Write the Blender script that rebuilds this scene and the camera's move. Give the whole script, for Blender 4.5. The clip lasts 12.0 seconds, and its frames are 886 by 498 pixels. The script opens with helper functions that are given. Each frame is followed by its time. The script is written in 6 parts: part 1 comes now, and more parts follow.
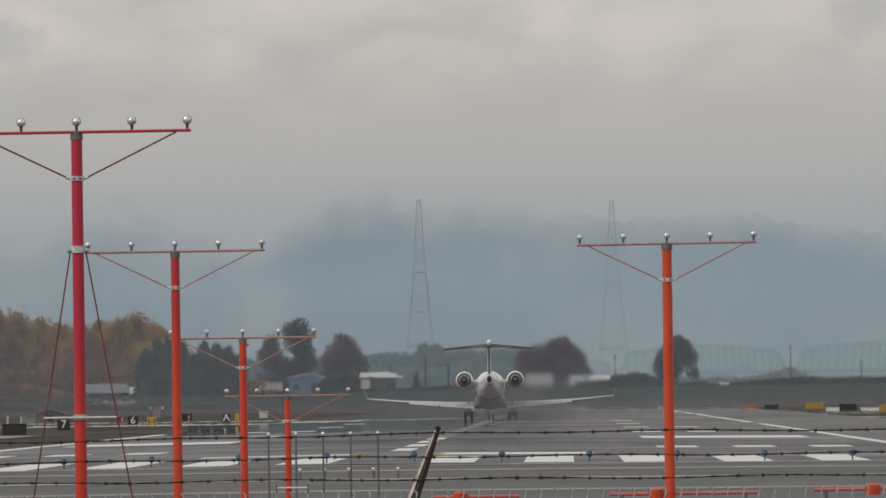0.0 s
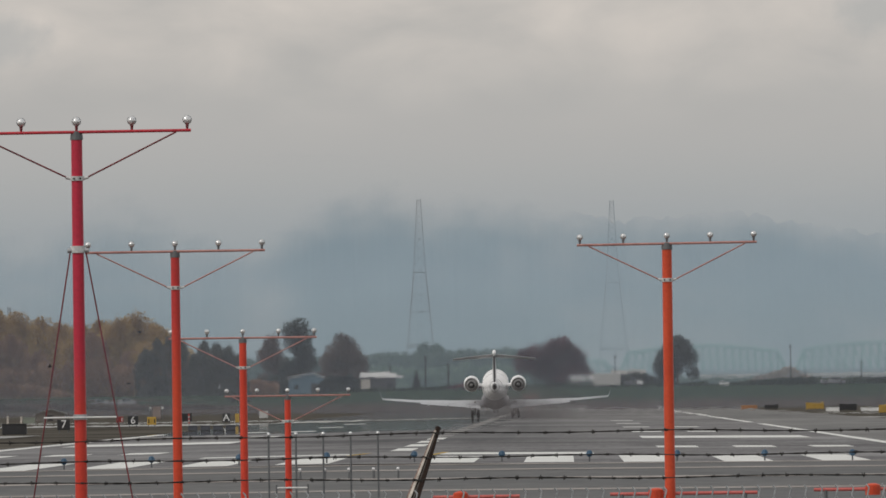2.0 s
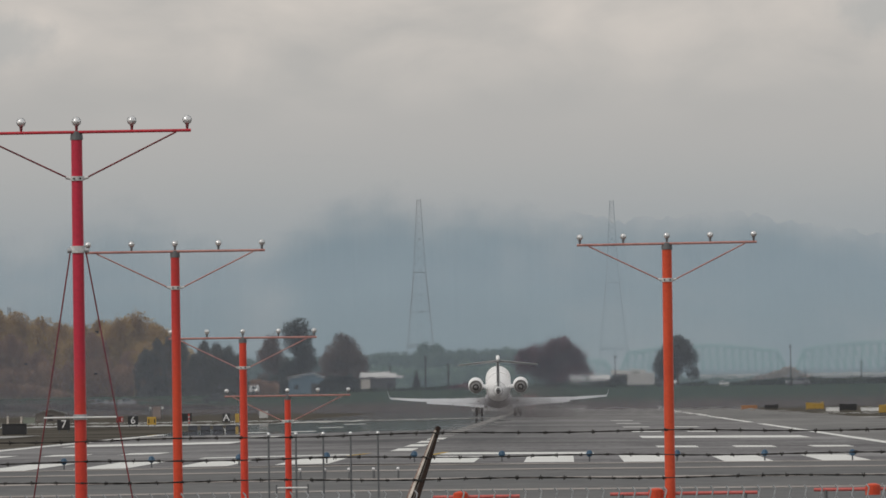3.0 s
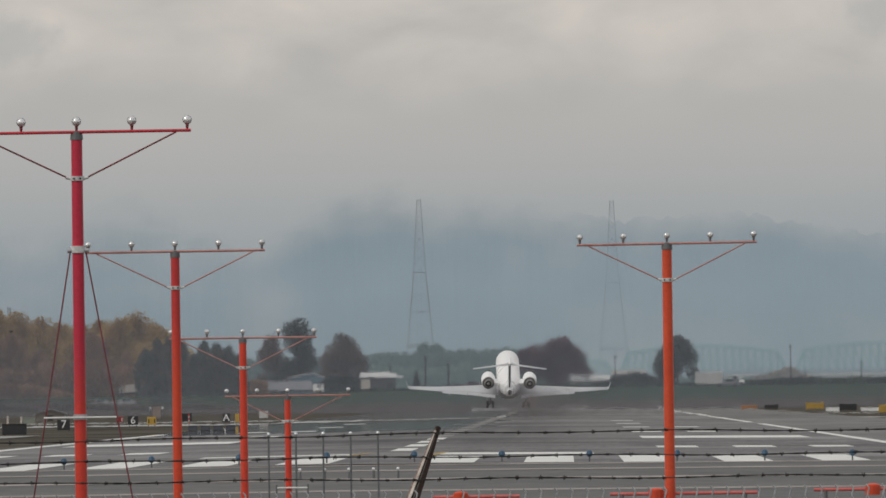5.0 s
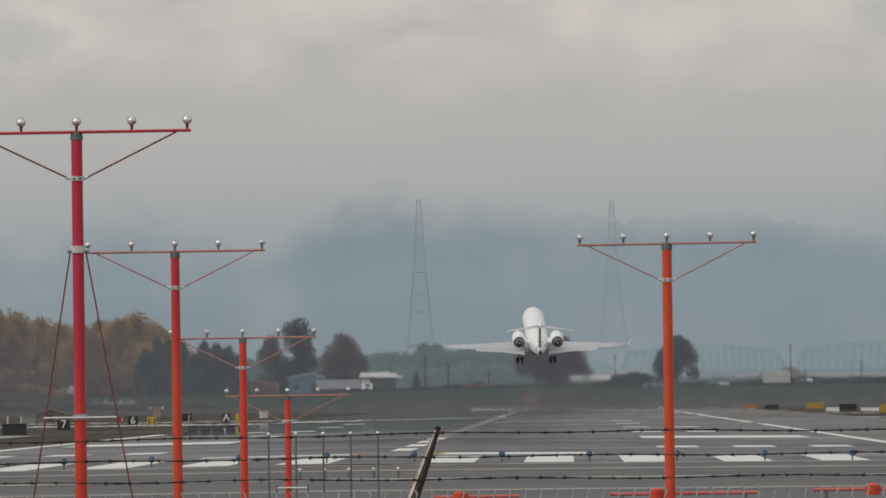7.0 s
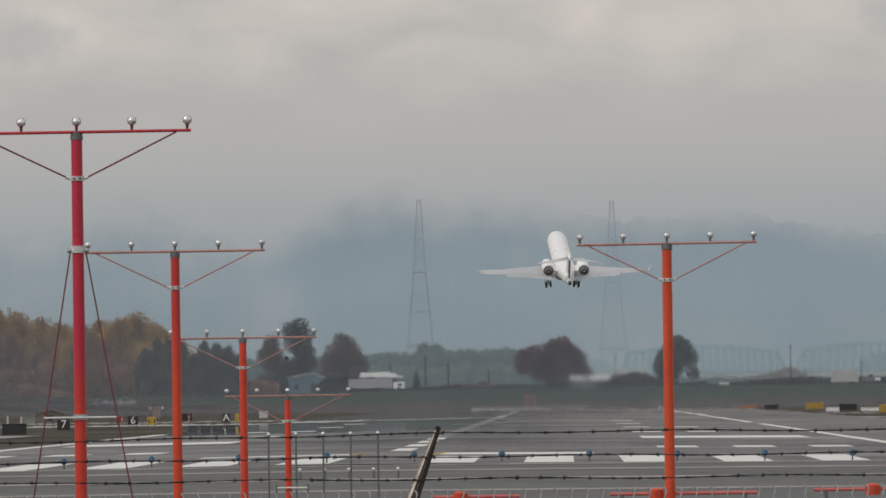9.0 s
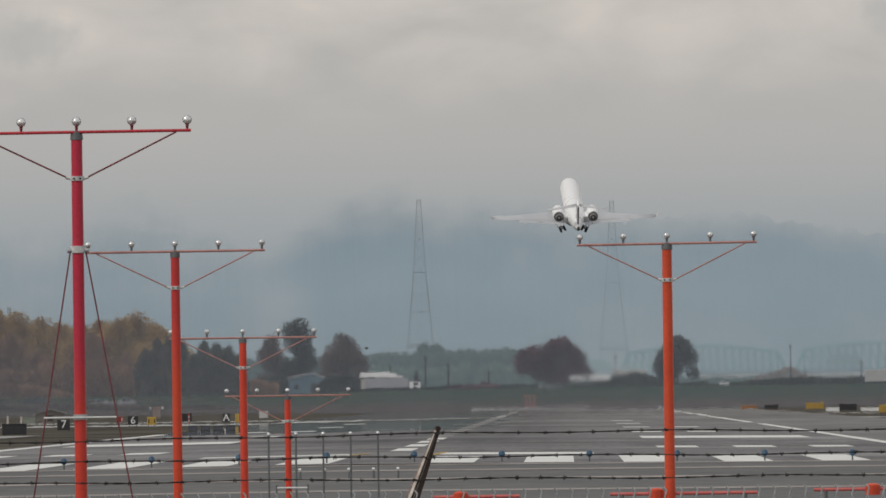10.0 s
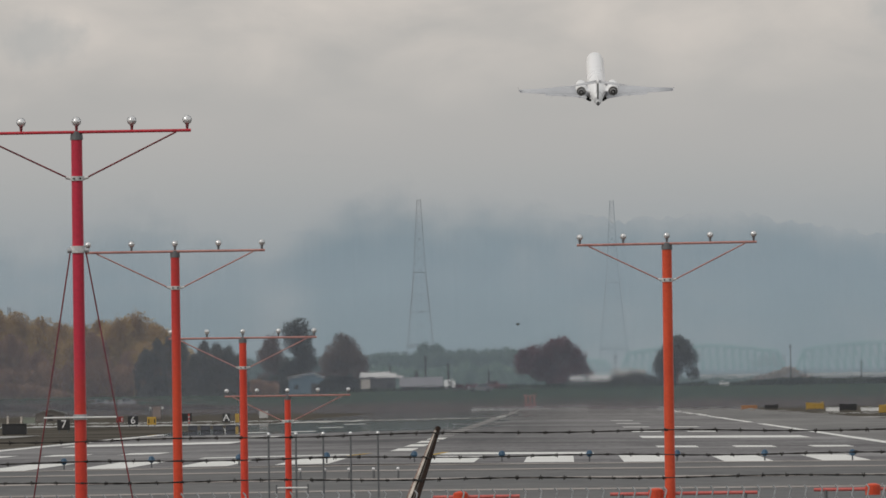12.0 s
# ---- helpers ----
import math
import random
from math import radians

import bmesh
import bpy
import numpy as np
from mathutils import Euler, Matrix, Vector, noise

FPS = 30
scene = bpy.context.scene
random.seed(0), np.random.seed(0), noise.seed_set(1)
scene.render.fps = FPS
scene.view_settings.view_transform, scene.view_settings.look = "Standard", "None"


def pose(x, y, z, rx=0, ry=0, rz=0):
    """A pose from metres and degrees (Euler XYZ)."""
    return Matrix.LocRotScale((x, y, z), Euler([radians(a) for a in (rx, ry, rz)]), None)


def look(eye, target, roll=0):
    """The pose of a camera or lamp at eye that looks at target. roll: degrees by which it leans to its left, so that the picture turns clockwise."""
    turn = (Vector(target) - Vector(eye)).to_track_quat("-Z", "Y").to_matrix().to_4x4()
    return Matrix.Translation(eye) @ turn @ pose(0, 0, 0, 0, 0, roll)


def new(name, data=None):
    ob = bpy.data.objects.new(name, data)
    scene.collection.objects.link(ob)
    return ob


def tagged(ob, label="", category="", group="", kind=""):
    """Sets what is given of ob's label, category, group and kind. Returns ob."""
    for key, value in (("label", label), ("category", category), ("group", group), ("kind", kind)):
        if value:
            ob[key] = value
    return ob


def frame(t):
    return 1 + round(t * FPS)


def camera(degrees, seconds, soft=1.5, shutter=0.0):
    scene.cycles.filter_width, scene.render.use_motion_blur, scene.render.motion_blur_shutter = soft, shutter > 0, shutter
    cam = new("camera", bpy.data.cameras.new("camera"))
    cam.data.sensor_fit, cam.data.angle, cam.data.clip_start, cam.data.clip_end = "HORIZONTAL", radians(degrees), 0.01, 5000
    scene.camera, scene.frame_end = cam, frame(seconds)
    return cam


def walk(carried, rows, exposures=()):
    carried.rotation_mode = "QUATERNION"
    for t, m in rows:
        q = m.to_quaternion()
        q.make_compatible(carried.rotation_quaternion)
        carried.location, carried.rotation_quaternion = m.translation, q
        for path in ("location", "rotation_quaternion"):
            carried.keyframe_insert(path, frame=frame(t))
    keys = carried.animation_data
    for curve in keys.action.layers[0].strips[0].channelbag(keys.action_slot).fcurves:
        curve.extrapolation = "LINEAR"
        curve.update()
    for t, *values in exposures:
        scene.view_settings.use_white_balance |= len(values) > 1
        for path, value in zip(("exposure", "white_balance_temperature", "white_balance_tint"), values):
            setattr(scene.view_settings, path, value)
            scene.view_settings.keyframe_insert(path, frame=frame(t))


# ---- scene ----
cam = camera(3.0, 12.0, soft=1.6)
EYE = (0.0, 0.0, 2.26)
VIEW = pose(*EYE, 90 + 0.4995, 0, 0) @ pose(0, 0, 0, 0, 0, -0.79)
walk(cam, [(0.0, VIEW), (12.0, VIEW)])

# ---- daylight: a bright overcast sky, a weak veiled sun behind the camera ----
world = bpy.data.worlds.new("overcast")
scene.world = world
world.use_nodes = True
wn, wl = world.node_tree.nodes, world.node_tree.links
wn.clear()
w_out = wn.new("ShaderNodeOutputWorld")
w_bg = wn.new("ShaderNodeBackground")
w_sky = wn.new("ShaderNodeTexSky")
w_sky.sky_type = "NISHITA"
w_sky.sun_disc = False
w_sky.sun_elevation = radians(42)
w_sky.sun_rotation = radians(234)
w_sky.dust_density = 4.0
w_co = wn.new("ShaderNodeTexCoord")
w_no = wn.new("ShaderNodeTexNoise")
w_no.inputs["Scale"].default_value = 2.2
w_no.inputs["Detail"].default_value = 5.0
w_ra = wn.new("ShaderNodeValToRGB")
w_ra.color_ramp.elements[0].position, w_ra.color_ramp.elements[0].color = 0.3, (5.2, 5.3, 5.4, 1)
w_ra.color_ramp.elements[1].position, w_ra.color_ramp.elements[1].color = 0.7, (7.4, 7.2, 6.9, 1)
w_mix = wn.new("ShaderNodeMix")
w_mix.data_type = "RGBA"
w_mix.inputs["Factor"].default_value = 0.85
wl.new(w_co.outputs["Generated"], w_no.inputs["Vector"])
wl.new(w_no.outputs["Fac"], w_ra.inputs["Fac"])
wl.new(w_sky.outputs["Color"], w_mix.inputs["A"])
wl.new(w_ra.outputs["Color"], w_mix.inputs["B"])
wl.new(w_mix.outputs["Result"], w_bg.inputs["Color"])
w_bg.inputs["Strength"].default_value = 0.1
wl.new(w_bg.outputs["Background"], w_out.inputs["Surface"])

sun = new("sun", bpy.data.lights.new("sun", "SUN"))
sun.data.energy = 1.0
sun.data.angle = radians(14)
sun.data.color = (1.0, 0.96, 0.9)
sun.matrix_basis = look((-140, -100, 130), (0, 0, 0))


# ---- materials ----
def shader(name):
    m = bpy.data.materials.new(name)
    m.use_nodes = True
    n, l = m.node_tree.nodes, m.node_tree.links
    return m, n, l, n["Principled BSDF"], n["Material Output"]


def rgba(c):
    return (c[0], c[1], c[2], 1.0)


def surface(name, dark, light, scale=1.0, rough=0.6, metal=0.0, bump=0.0, fine=12.0, rand=0.0, stretch=(1, 1, 1), spec=0.5):
    """Two colours mixed by noise at two scales, with relief and wear in the roughness."""
    m, n, l, b, out = shader(name)
    co = n.new("ShaderNodeTexCoord")
    mp = n.new("ShaderNodeMapping")
    mp.inputs["Scale"].default_value = stretch
    l.new(co.outputs["Object"], mp.inputs["Vector"])
    a = n.new("ShaderNodeTexNoise")
    a.inputs["Scale"].default_value, a.inputs["Detail"].default_value = scale, 6.0
    f = n.new("ShaderNodeTexNoise")
    f.inputs["Scale"].default_value, f.inputs["Detail"].default_value = scale * fine, 3.0
    l.new(mp.outputs["Vector"], a.inputs["Vector"])
    l.new(mp.outputs["Vector"], f.inputs["Vector"])
    mix = n.new("ShaderNodeMath")
    mix.operation = "MULTIPLY_ADD"
    mix.inputs[1].default_value = 0.45
    l.new(f.outputs["Fac"], mix.inputs[0])
    s = n.new("ShaderNodeMath")
    s.operation = "MULTIPLY"
    s.inputs[1].default_value = 0.6
    l.new(a.outputs["Fac"], s.inputs[0])
    l.new(s.outputs[0], mix.inputs[2])
    ramp = n.new("ShaderNodeValToRGB")
    ramp.color_ramp.elements[0].position, ramp.color_ramp.elements[0].color = 0.36, rgba(dark)
    ramp.color_ramp.elements[1].position, ramp.color_ramp.elements[1].color = 0.68, rgba(light)
    l.new(mix.outputs[0], ramp.inputs["Fac"])
    colour = ramp.outputs["Color"]
    if rand:
        info = n.new("ShaderNodeObjectInfo")
        hsv = n.new("ShaderNodeHueSaturation")
        mr = n.new("ShaderNodeMapRange")
        mr.inputs["To Min"].default_value, mr.inputs["To Max"].default_value = 1 - rand, 1 + rand
        l.new(info.outputs["Random"], mr.inputs["Value"])
        l.new(mr.outputs["Result"], hsv.inputs["Value"])
        l.new(colour, hsv.inputs["Color"])
        colour = hsv.outputs["Color"]
    l.new(colour, b.inputs["Base Color"])
    rr = n.new("ShaderNodeMapRange")
    rr.inputs["To Min"].default_value, rr.inputs["To Max"].default_value = max(0.05, rough - 0.12), min(1.0, rough + 0.12)
    l.new(a.outputs["Fac"], rr.inputs["Value"])
    l.new(rr.outputs["Result"], b.inputs["Roughness"])
    b.inputs["Metallic"].default_value = metal
    b.inputs["Specular IOR Level"].default_value = spec
    if bump:
        bp = n.new("ShaderNodeBump")
        bp.inputs["Strength"].default_value, bp.inputs["Distance"].default_value = 0.6, bump
        l.new(f.outputs["Fac"], bp.inputs["Height"])
        l.new(bp.outputs["Normal"], b.inputs["Normal"])
    return m


def leaf_material(name, dark, light, upright=1.0):
    """Foliage: each leaf clump has its own tone between the two colours."""
    m, n, l, b, out = shader(name)
    geo = n.new("ShaderNodeNewGeometry")
    co = n.new("ShaderNodeTexCoord")
    no = n.new("ShaderNodeTexNoise")
    no.inputs["Scale"].default_value, no.inputs["Detail"].default_value = 0.26, 3.0
    mp = n.new("ShaderNodeMapping")
    mp.inputs["Scale"].default_value = (1.0, 1.0, upright)
    l.new(co.outputs["Object"], mp.inputs["Vector"])
    l.new(mp.outputs["Vector"], no.inputs["Vector"])
    ad = n.new("ShaderNodeMath")
    ad.operation = "MULTIPLY_ADD"
    ad.inputs[1].default_value = 0.16
    l.new(geo.outputs["Random Per Island"], ad.inputs[0])
    sb = n.new("ShaderNodeMath")
    sb.operation = "SUBTRACT"
    sb.inputs[1].default_value = 0.08
    l.new(no.outputs["Fac"], sb.inputs[0])
    l.new(sb.outputs[0], ad.inputs[2])
    ramp = n.new("ShaderNodeValToRGB")
    ramp.color_ramp.elements[0].position, ramp.color_ramp.elements[0].color = 0.34, rgba(dark)
    ramp.color_ramp.elements[1].position, ramp.color_ramp.elements[1].color = 0.66, rgba(light)
    l.new(ad.outputs[0], ramp.inputs["Fac"])
    l.new(ramp.outputs["Color"], b.inputs["Base Color"])
    b.inputs["Roughness"].default_value = 0.75
    b.inputs["Specular IOR Level"].default_value = 0.2
    ts = n.new("ShaderNodeBsdfTranslucent")
    l.new(ramp.outputs["Color"], ts.inputs["Color"])
    mx = n.new("ShaderNodeMixShader")
    mx.inputs[0].default_value = 0.45
    l.new(b.outputs[0], mx.inputs[1])
    l.new(ts.outputs[0], mx.inputs[2])
    l.new(mx.outputs[0], out.inputs["Surface"])
    return m


def colour_cast_paint(name, upper, lower, z0, z1):
    """Gloss red whose tint shifts with height: a background colour cast painted in, with a ragged border and fine
    scratches.
    """
    m, n, l, b, out = shader(name)
    co = n.new("ShaderNodeTexCoord")
    sep = n.new("ShaderNodeSeparateXYZ")
    l.new(co.outputs["Object"], sep.inputs[0])
    no = n.new("ShaderNodeTexNoise")
    no.inputs["Scale"].default_value, no.inputs["Detail"].default_value = 3.0, 5.0
    l.new(co.outputs["Object"], no.inputs["Vector"])
    ad = n.new("ShaderNodeMath")
    ad.operation = "MULTIPLY_ADD"
    ad.inputs[1].default_value = 1.2
    l.new(no.outputs["Fac"], ad.inputs[0])
    l.new(sep.outputs["Z"], ad.inputs[2])
    mr = n.new("ShaderNodeMapRange")
    mr.inputs["From Min"].default_value, mr.inputs["From Max"].default_value = z0 + 0.6, z1 + 0.6
    mr.interpolation_type = "SMOOTHSTEP"
    l.new(ad.outputs[0], mr.inputs["Value"])
    mx = n.new("ShaderNodeMix")
    mx.data_type = "RGBA"
    mx.inputs["A"].default_value, mx.inputs["B"].default_value = rgba(lower), rgba(upper)
    l.new(mr.outputs["Result"], mx.inputs["Factor"])
    sc = n.new("ShaderNodeTexNoise")
    sc.inputs["Scale"].default_value, sc.inputs["Detail"].default_value = 24.0, 4.0
    l.new(co.outputs["Object"], sc.inputs["Vector"])
    va = n.new("ShaderNodeMapRange")
    va.inputs["To Min"].default_value, va.inputs["To Max"].default_value = 0.75, 1.2
    l.new(sc.outputs["Fac"], va.inputs["Value"])
    hsv = n.new("ShaderNodeHueSaturation")
    l.new(va.outputs["Result"], hsv.inputs["Value"])
    l.new(mx.outputs["Result"], hsv.inputs["Color"])
    l.new(hsv.outputs["Color"], b.inputs["Base Color"])
    b.inputs["Roughness"].default_value = 0.42
    return m


def cloud_material():
    """Glowing overcast: warm bright billows above, cooler and greyer towards the horizon."""
    m, n, l, b, out = shader("overcast_cloud")
    n.remove(b)
    co = n.new("ShaderNodeTexCoord")
    sep = n.new("ShaderNodeSeparateXYZ")
    l.new(co.outputs["Object"], sep.inputs[0])
    mp = n.new("ShaderNodeMapping")
    mp.inputs["Scale"].default_value = (0.0105, 0.0105, 0.021)
    mp.inputs["Location"].default_value = (3.1, 0, 1.4)
    l.new(co.outputs["Object"], mp.inputs["Vector"])
    no = n.new("ShaderNodeTexNoise")
    no.inputs["Scale"].default_value, no.inputs["Detail"].default_value, no.inputs["Roughness"].default_value = 2.0, 6.0, 0.5
    no.inputs["Distortion"].default_value = 0.25
    l.new(mp.outputs["Vector"], no.inputs["Vector"])
    hz = n.new("ShaderNodeMapRange")
    hz.inputs["From Min"].default_value, hz.inputs["From Max"].default_value = 40.0, 125.0
    hz.interpolation_type = "SMOOTHSTEP"
    l.new(sep.outputs["Z"], hz.inputs["Value"])
    ad = n.new("ShaderNodeMath")
    ad.operation = "MULTIPLY_ADD"
    ad.inputs[1].default_value = 1.15
    l.new(no.outputs["Fac"], ad.inputs[0])
    sc = n.new("ShaderNodeMath")
    sc.operation = "MULTIPLY_ADD"
    sc.inputs[1].default_value, sc.inputs[2].default_value = 0.40, -0.29
    l.new(hz.outputs["Result"], sc.inputs[0])
    l.new(sc.outputs[0], ad.inputs[2])
    ramp = n.new("ShaderNodeValToRGB")
    e = ramp.color_ramp.elements
    e[0].position, e[0].color = 0.12, (0.398, 0.396, 0.386, 1)
    e[1].position, e[1].color = 0.85, (0.615, 0.57, 0.525, 1)
    mid = e.new(0.45)
    mid.color = (0.475, 0.458, 0.435, 1)
    l.new(ad.outputs[0], ramp.inputs["Fac"])
    em = n.new("ShaderNodeEmission")
    l.new(ramp.outputs["Color"], em.inputs["Color"])
    l.new(em.outputs[0], out.inputs["Surface"])
    return m


def bank_material():
    """Low cloud that drifts before the hilltops: thin and torn below, dense above."""
    m, n, l, b, out = shader("low_cloud")
    n.remove(b)
    co = n.new("ShaderNodeTexCoord")
    sep = n.new("ShaderNodeSeparateXYZ")
    l.new(co.outputs["Object"], sep.inputs[0])
    mp = n.new("ShaderNodeMapping")
    mp.inputs["Scale"].default_value = (0.013, 0.013, 0.022)
    mp.inputs["Location"].default_value = (0.4, 0, 0)
    l.new(co.outputs["Object"], mp.inputs["Vector"])
    no = n.new("ShaderNodeTexNoise")
    no.inputs["Scale"].default_value, no.inputs["Detail"].default_value, no.inputs["Roughness"].default_value = 1.7, 7.0, 0.56
    l.new(mp.outputs["Vector"], no.inputs["Vector"])
    up = n.new("ShaderNodeMapRange")
    up.inputs["From Min"].default_value, up.inputs["From Max"].default_value = 35.0, 62.0
    l.new(sep.outputs["Z"], up.inputs["Value"])
    off = n.new("ShaderNodeMapRange")
    off.inputs["From Min"].default_value, off.inputs["From Max"].default_value = 64.0, 105.0
    off.inputs["To Min"].default_value, off.inputs["To Max"].default_value = 1.0, 0.0
    off.interpolation_type = "SMOOTHSTEP"
    l.new(sep.outputs["Z"], off.inputs["Value"])
    ad = n.new("ShaderNodeMath")
    ad.operation = "MULTIPLY_ADD"
    ad.inputs[1].default_value = 1.95
    l.new(no.outputs["Fac"], ad.inputs[0])
    west = n.new("ShaderNodeMapRange")
    west.inputs["From Min"].default_value, west.inputs["From Max"].default_value = -150.0, 150.0
    l.new(sep.outputs["X"], west.inputs["Value"])
    torn = n.new("ShaderNodeValToRGB")
    torn.color_ramp.interpolation = "EASE"
    for at, v in ((0.12, 0.56), (0.19, 0.80), (0.27, 0.80), (0.335, 0.50), (0.41, 1.02), (0.50, 1.02), (0.565, 0.80), (0.61, 0.62), (0.67, 0.76), (0.88, 0.84)):
        e = torn.color_ramp.elements.new(at)
        e.color = (v, v, v, 1)
    torn.color_ramp.elements[0].color = (0.5, 0.5, 0.5, 1)
    torn.color_ramp.elements[-1].color = (0.86, 0.86, 0.86, 1)
    l.new(west.outputs["Result"], torn.inputs["Fac"])
    sh = n.new("ShaderNodeMath")
    sh.operation = "SUBTRACT"
    l.new(up.outputs["Result"], sh.inputs[0])
    l.new(torn.outputs["Color"], sh.inputs[1])
    l.new(sh.outputs[0], ad.inputs[2])
    al = n.new("ShaderNodeMapRange")
    al.inputs["From Min"].default_value, al.inputs["From Max"].default_value = 0.0, 0.95
    al.interpolation_type = "SMOOTHSTEP"
    l.new(ad.outputs[0], al.inputs["Value"])
    mu = n.new("ShaderNodeMath")
    mu.operation = "MULTIPLY"
    l.new(al.outputs["Result"], mu.inputs[0])
    l.new(off.outputs["Result"], mu.inputs[1])
    em = n.new("ShaderNodeEmission")
    em.inputs["Color"].default_value = (0.432, 0.425, 0.413, 1)
    tr = n.new("ShaderNodeBsdfTransparent")
    mx = n.new("ShaderNodeMixShader")
    l.new(mu.outputs[0], mx.inputs[0])
    l.new(tr.outputs[0], mx.inputs[1])
    l.new(em.outputs[0], mx.inputs[2])
    l.new(mx.outputs[0], out.inputs["Surface"])
    return m


def wisp_material():
    """A darker scrap of cloud with torn soft edges."""
    m, n, l, b, out = shader("dark_cloud_wisp")
    n.remove(b)
    co = n.new("ShaderNodeTexCoord")
    ln = n.new("ShaderNodeVectorMath")
    ln.operation = "LENGTH"
    mp = n.new("ShaderNodeMapping")
    mp.inputs["Scale"].default_value = (1 / 18.0, 1.0, 1 / 10.5)
    l.new(co.outputs["Object"], mp.inputs["Vector"])
    l.new(mp.outputs["Vector"], ln.inputs[0])
    no = n.new("ShaderNodeTexNoise")
    no.inputs["Scale"].default_value, no.inputs["Detail"].default_value = 0.13, 5.0
    l.new(co.outputs["Object"], no.inputs["Vector"])
    ad = n.new("ShaderNodeMath")
    ad.operation = "MULTIPLY_ADD"
    ad.inputs[1].default_value = -0.9
    l.new(no.outputs["Fac"], ad.inputs[0])
    l.new(ln.outputs["Value"], ad.inputs[2])
    al = n.new("ShaderNodeMapRange")
    al.inputs["From Min"].default_value, al.inputs["From Max"].default_value = -0.25, 0.5
    al.inputs["To Min"].default_value, al.inputs["To Max"].default_value = 0.55, 0.0
    al.interpolation_type = "SMOOTHSTEP"
    l.new(ad.outputs[0], al.inputs["Value"])
    em = n.new("ShaderNodeEmission")
    em.inputs["Color"].default_value = (0.38, 0.395, 0.395, 1)
    tr = n.new("ShaderNodeBsdfTransparent")
    mx = n.new("ShaderNodeMixShader")
    l.new(al.outputs["Result"], mx.inputs[0])
    l.new(tr.outputs[0], mx.inputs[1])
    l.new(em.outputs[0], mx.inputs[2])
    l.new(mx.outputs[0], out.inputs["Surface"])
    return m


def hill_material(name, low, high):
    """Wooded hillside as a backdrop: blue-grey distance haze painted into its glow, tinted by height."""
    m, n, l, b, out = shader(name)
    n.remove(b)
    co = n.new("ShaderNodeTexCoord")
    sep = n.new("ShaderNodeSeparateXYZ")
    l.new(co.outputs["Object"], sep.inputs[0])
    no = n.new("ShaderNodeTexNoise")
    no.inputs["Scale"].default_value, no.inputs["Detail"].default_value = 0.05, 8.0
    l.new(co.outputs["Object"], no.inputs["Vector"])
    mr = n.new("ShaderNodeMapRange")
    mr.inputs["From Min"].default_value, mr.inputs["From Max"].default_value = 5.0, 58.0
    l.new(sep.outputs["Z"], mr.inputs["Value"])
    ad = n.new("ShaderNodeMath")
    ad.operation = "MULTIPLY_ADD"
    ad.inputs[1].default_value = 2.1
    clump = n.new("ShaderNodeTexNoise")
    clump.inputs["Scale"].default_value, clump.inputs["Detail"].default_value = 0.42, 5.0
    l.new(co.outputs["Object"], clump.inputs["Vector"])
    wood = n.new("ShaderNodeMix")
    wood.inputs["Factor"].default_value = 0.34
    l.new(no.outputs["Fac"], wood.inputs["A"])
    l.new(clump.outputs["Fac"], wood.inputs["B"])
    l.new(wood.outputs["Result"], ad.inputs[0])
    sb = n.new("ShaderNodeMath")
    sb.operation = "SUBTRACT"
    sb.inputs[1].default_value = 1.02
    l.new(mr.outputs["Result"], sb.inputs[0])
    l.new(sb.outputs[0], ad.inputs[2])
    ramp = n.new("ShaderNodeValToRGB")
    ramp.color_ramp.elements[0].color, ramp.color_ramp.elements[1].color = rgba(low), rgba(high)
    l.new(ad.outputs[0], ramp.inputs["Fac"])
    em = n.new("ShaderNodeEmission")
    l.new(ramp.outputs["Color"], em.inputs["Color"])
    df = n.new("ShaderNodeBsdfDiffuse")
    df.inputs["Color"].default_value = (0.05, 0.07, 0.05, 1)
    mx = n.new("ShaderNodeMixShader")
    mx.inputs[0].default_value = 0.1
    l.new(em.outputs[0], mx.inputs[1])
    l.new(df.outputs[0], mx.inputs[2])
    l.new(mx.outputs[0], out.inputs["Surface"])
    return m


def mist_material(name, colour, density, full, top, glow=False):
    """A sheet added for distance haze, full up to one height and thinned out at another; the far two glow in the haze
    colour as part of the backdrop.
    """
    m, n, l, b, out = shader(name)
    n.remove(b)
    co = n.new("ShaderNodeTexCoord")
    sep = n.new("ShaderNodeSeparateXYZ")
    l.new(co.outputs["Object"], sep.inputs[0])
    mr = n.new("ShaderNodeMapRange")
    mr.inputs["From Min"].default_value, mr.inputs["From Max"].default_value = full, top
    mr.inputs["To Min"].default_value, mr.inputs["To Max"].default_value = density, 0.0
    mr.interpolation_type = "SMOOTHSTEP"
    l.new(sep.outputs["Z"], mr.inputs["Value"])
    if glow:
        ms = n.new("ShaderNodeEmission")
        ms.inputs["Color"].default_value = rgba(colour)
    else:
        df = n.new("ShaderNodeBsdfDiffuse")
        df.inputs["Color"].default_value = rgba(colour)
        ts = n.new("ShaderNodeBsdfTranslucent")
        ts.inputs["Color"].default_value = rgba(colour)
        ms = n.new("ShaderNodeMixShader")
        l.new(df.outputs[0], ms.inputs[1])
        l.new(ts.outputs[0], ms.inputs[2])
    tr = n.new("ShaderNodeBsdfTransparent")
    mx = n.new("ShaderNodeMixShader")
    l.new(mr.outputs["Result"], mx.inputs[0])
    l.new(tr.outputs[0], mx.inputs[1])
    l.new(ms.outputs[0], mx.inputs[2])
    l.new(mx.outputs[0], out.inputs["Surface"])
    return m


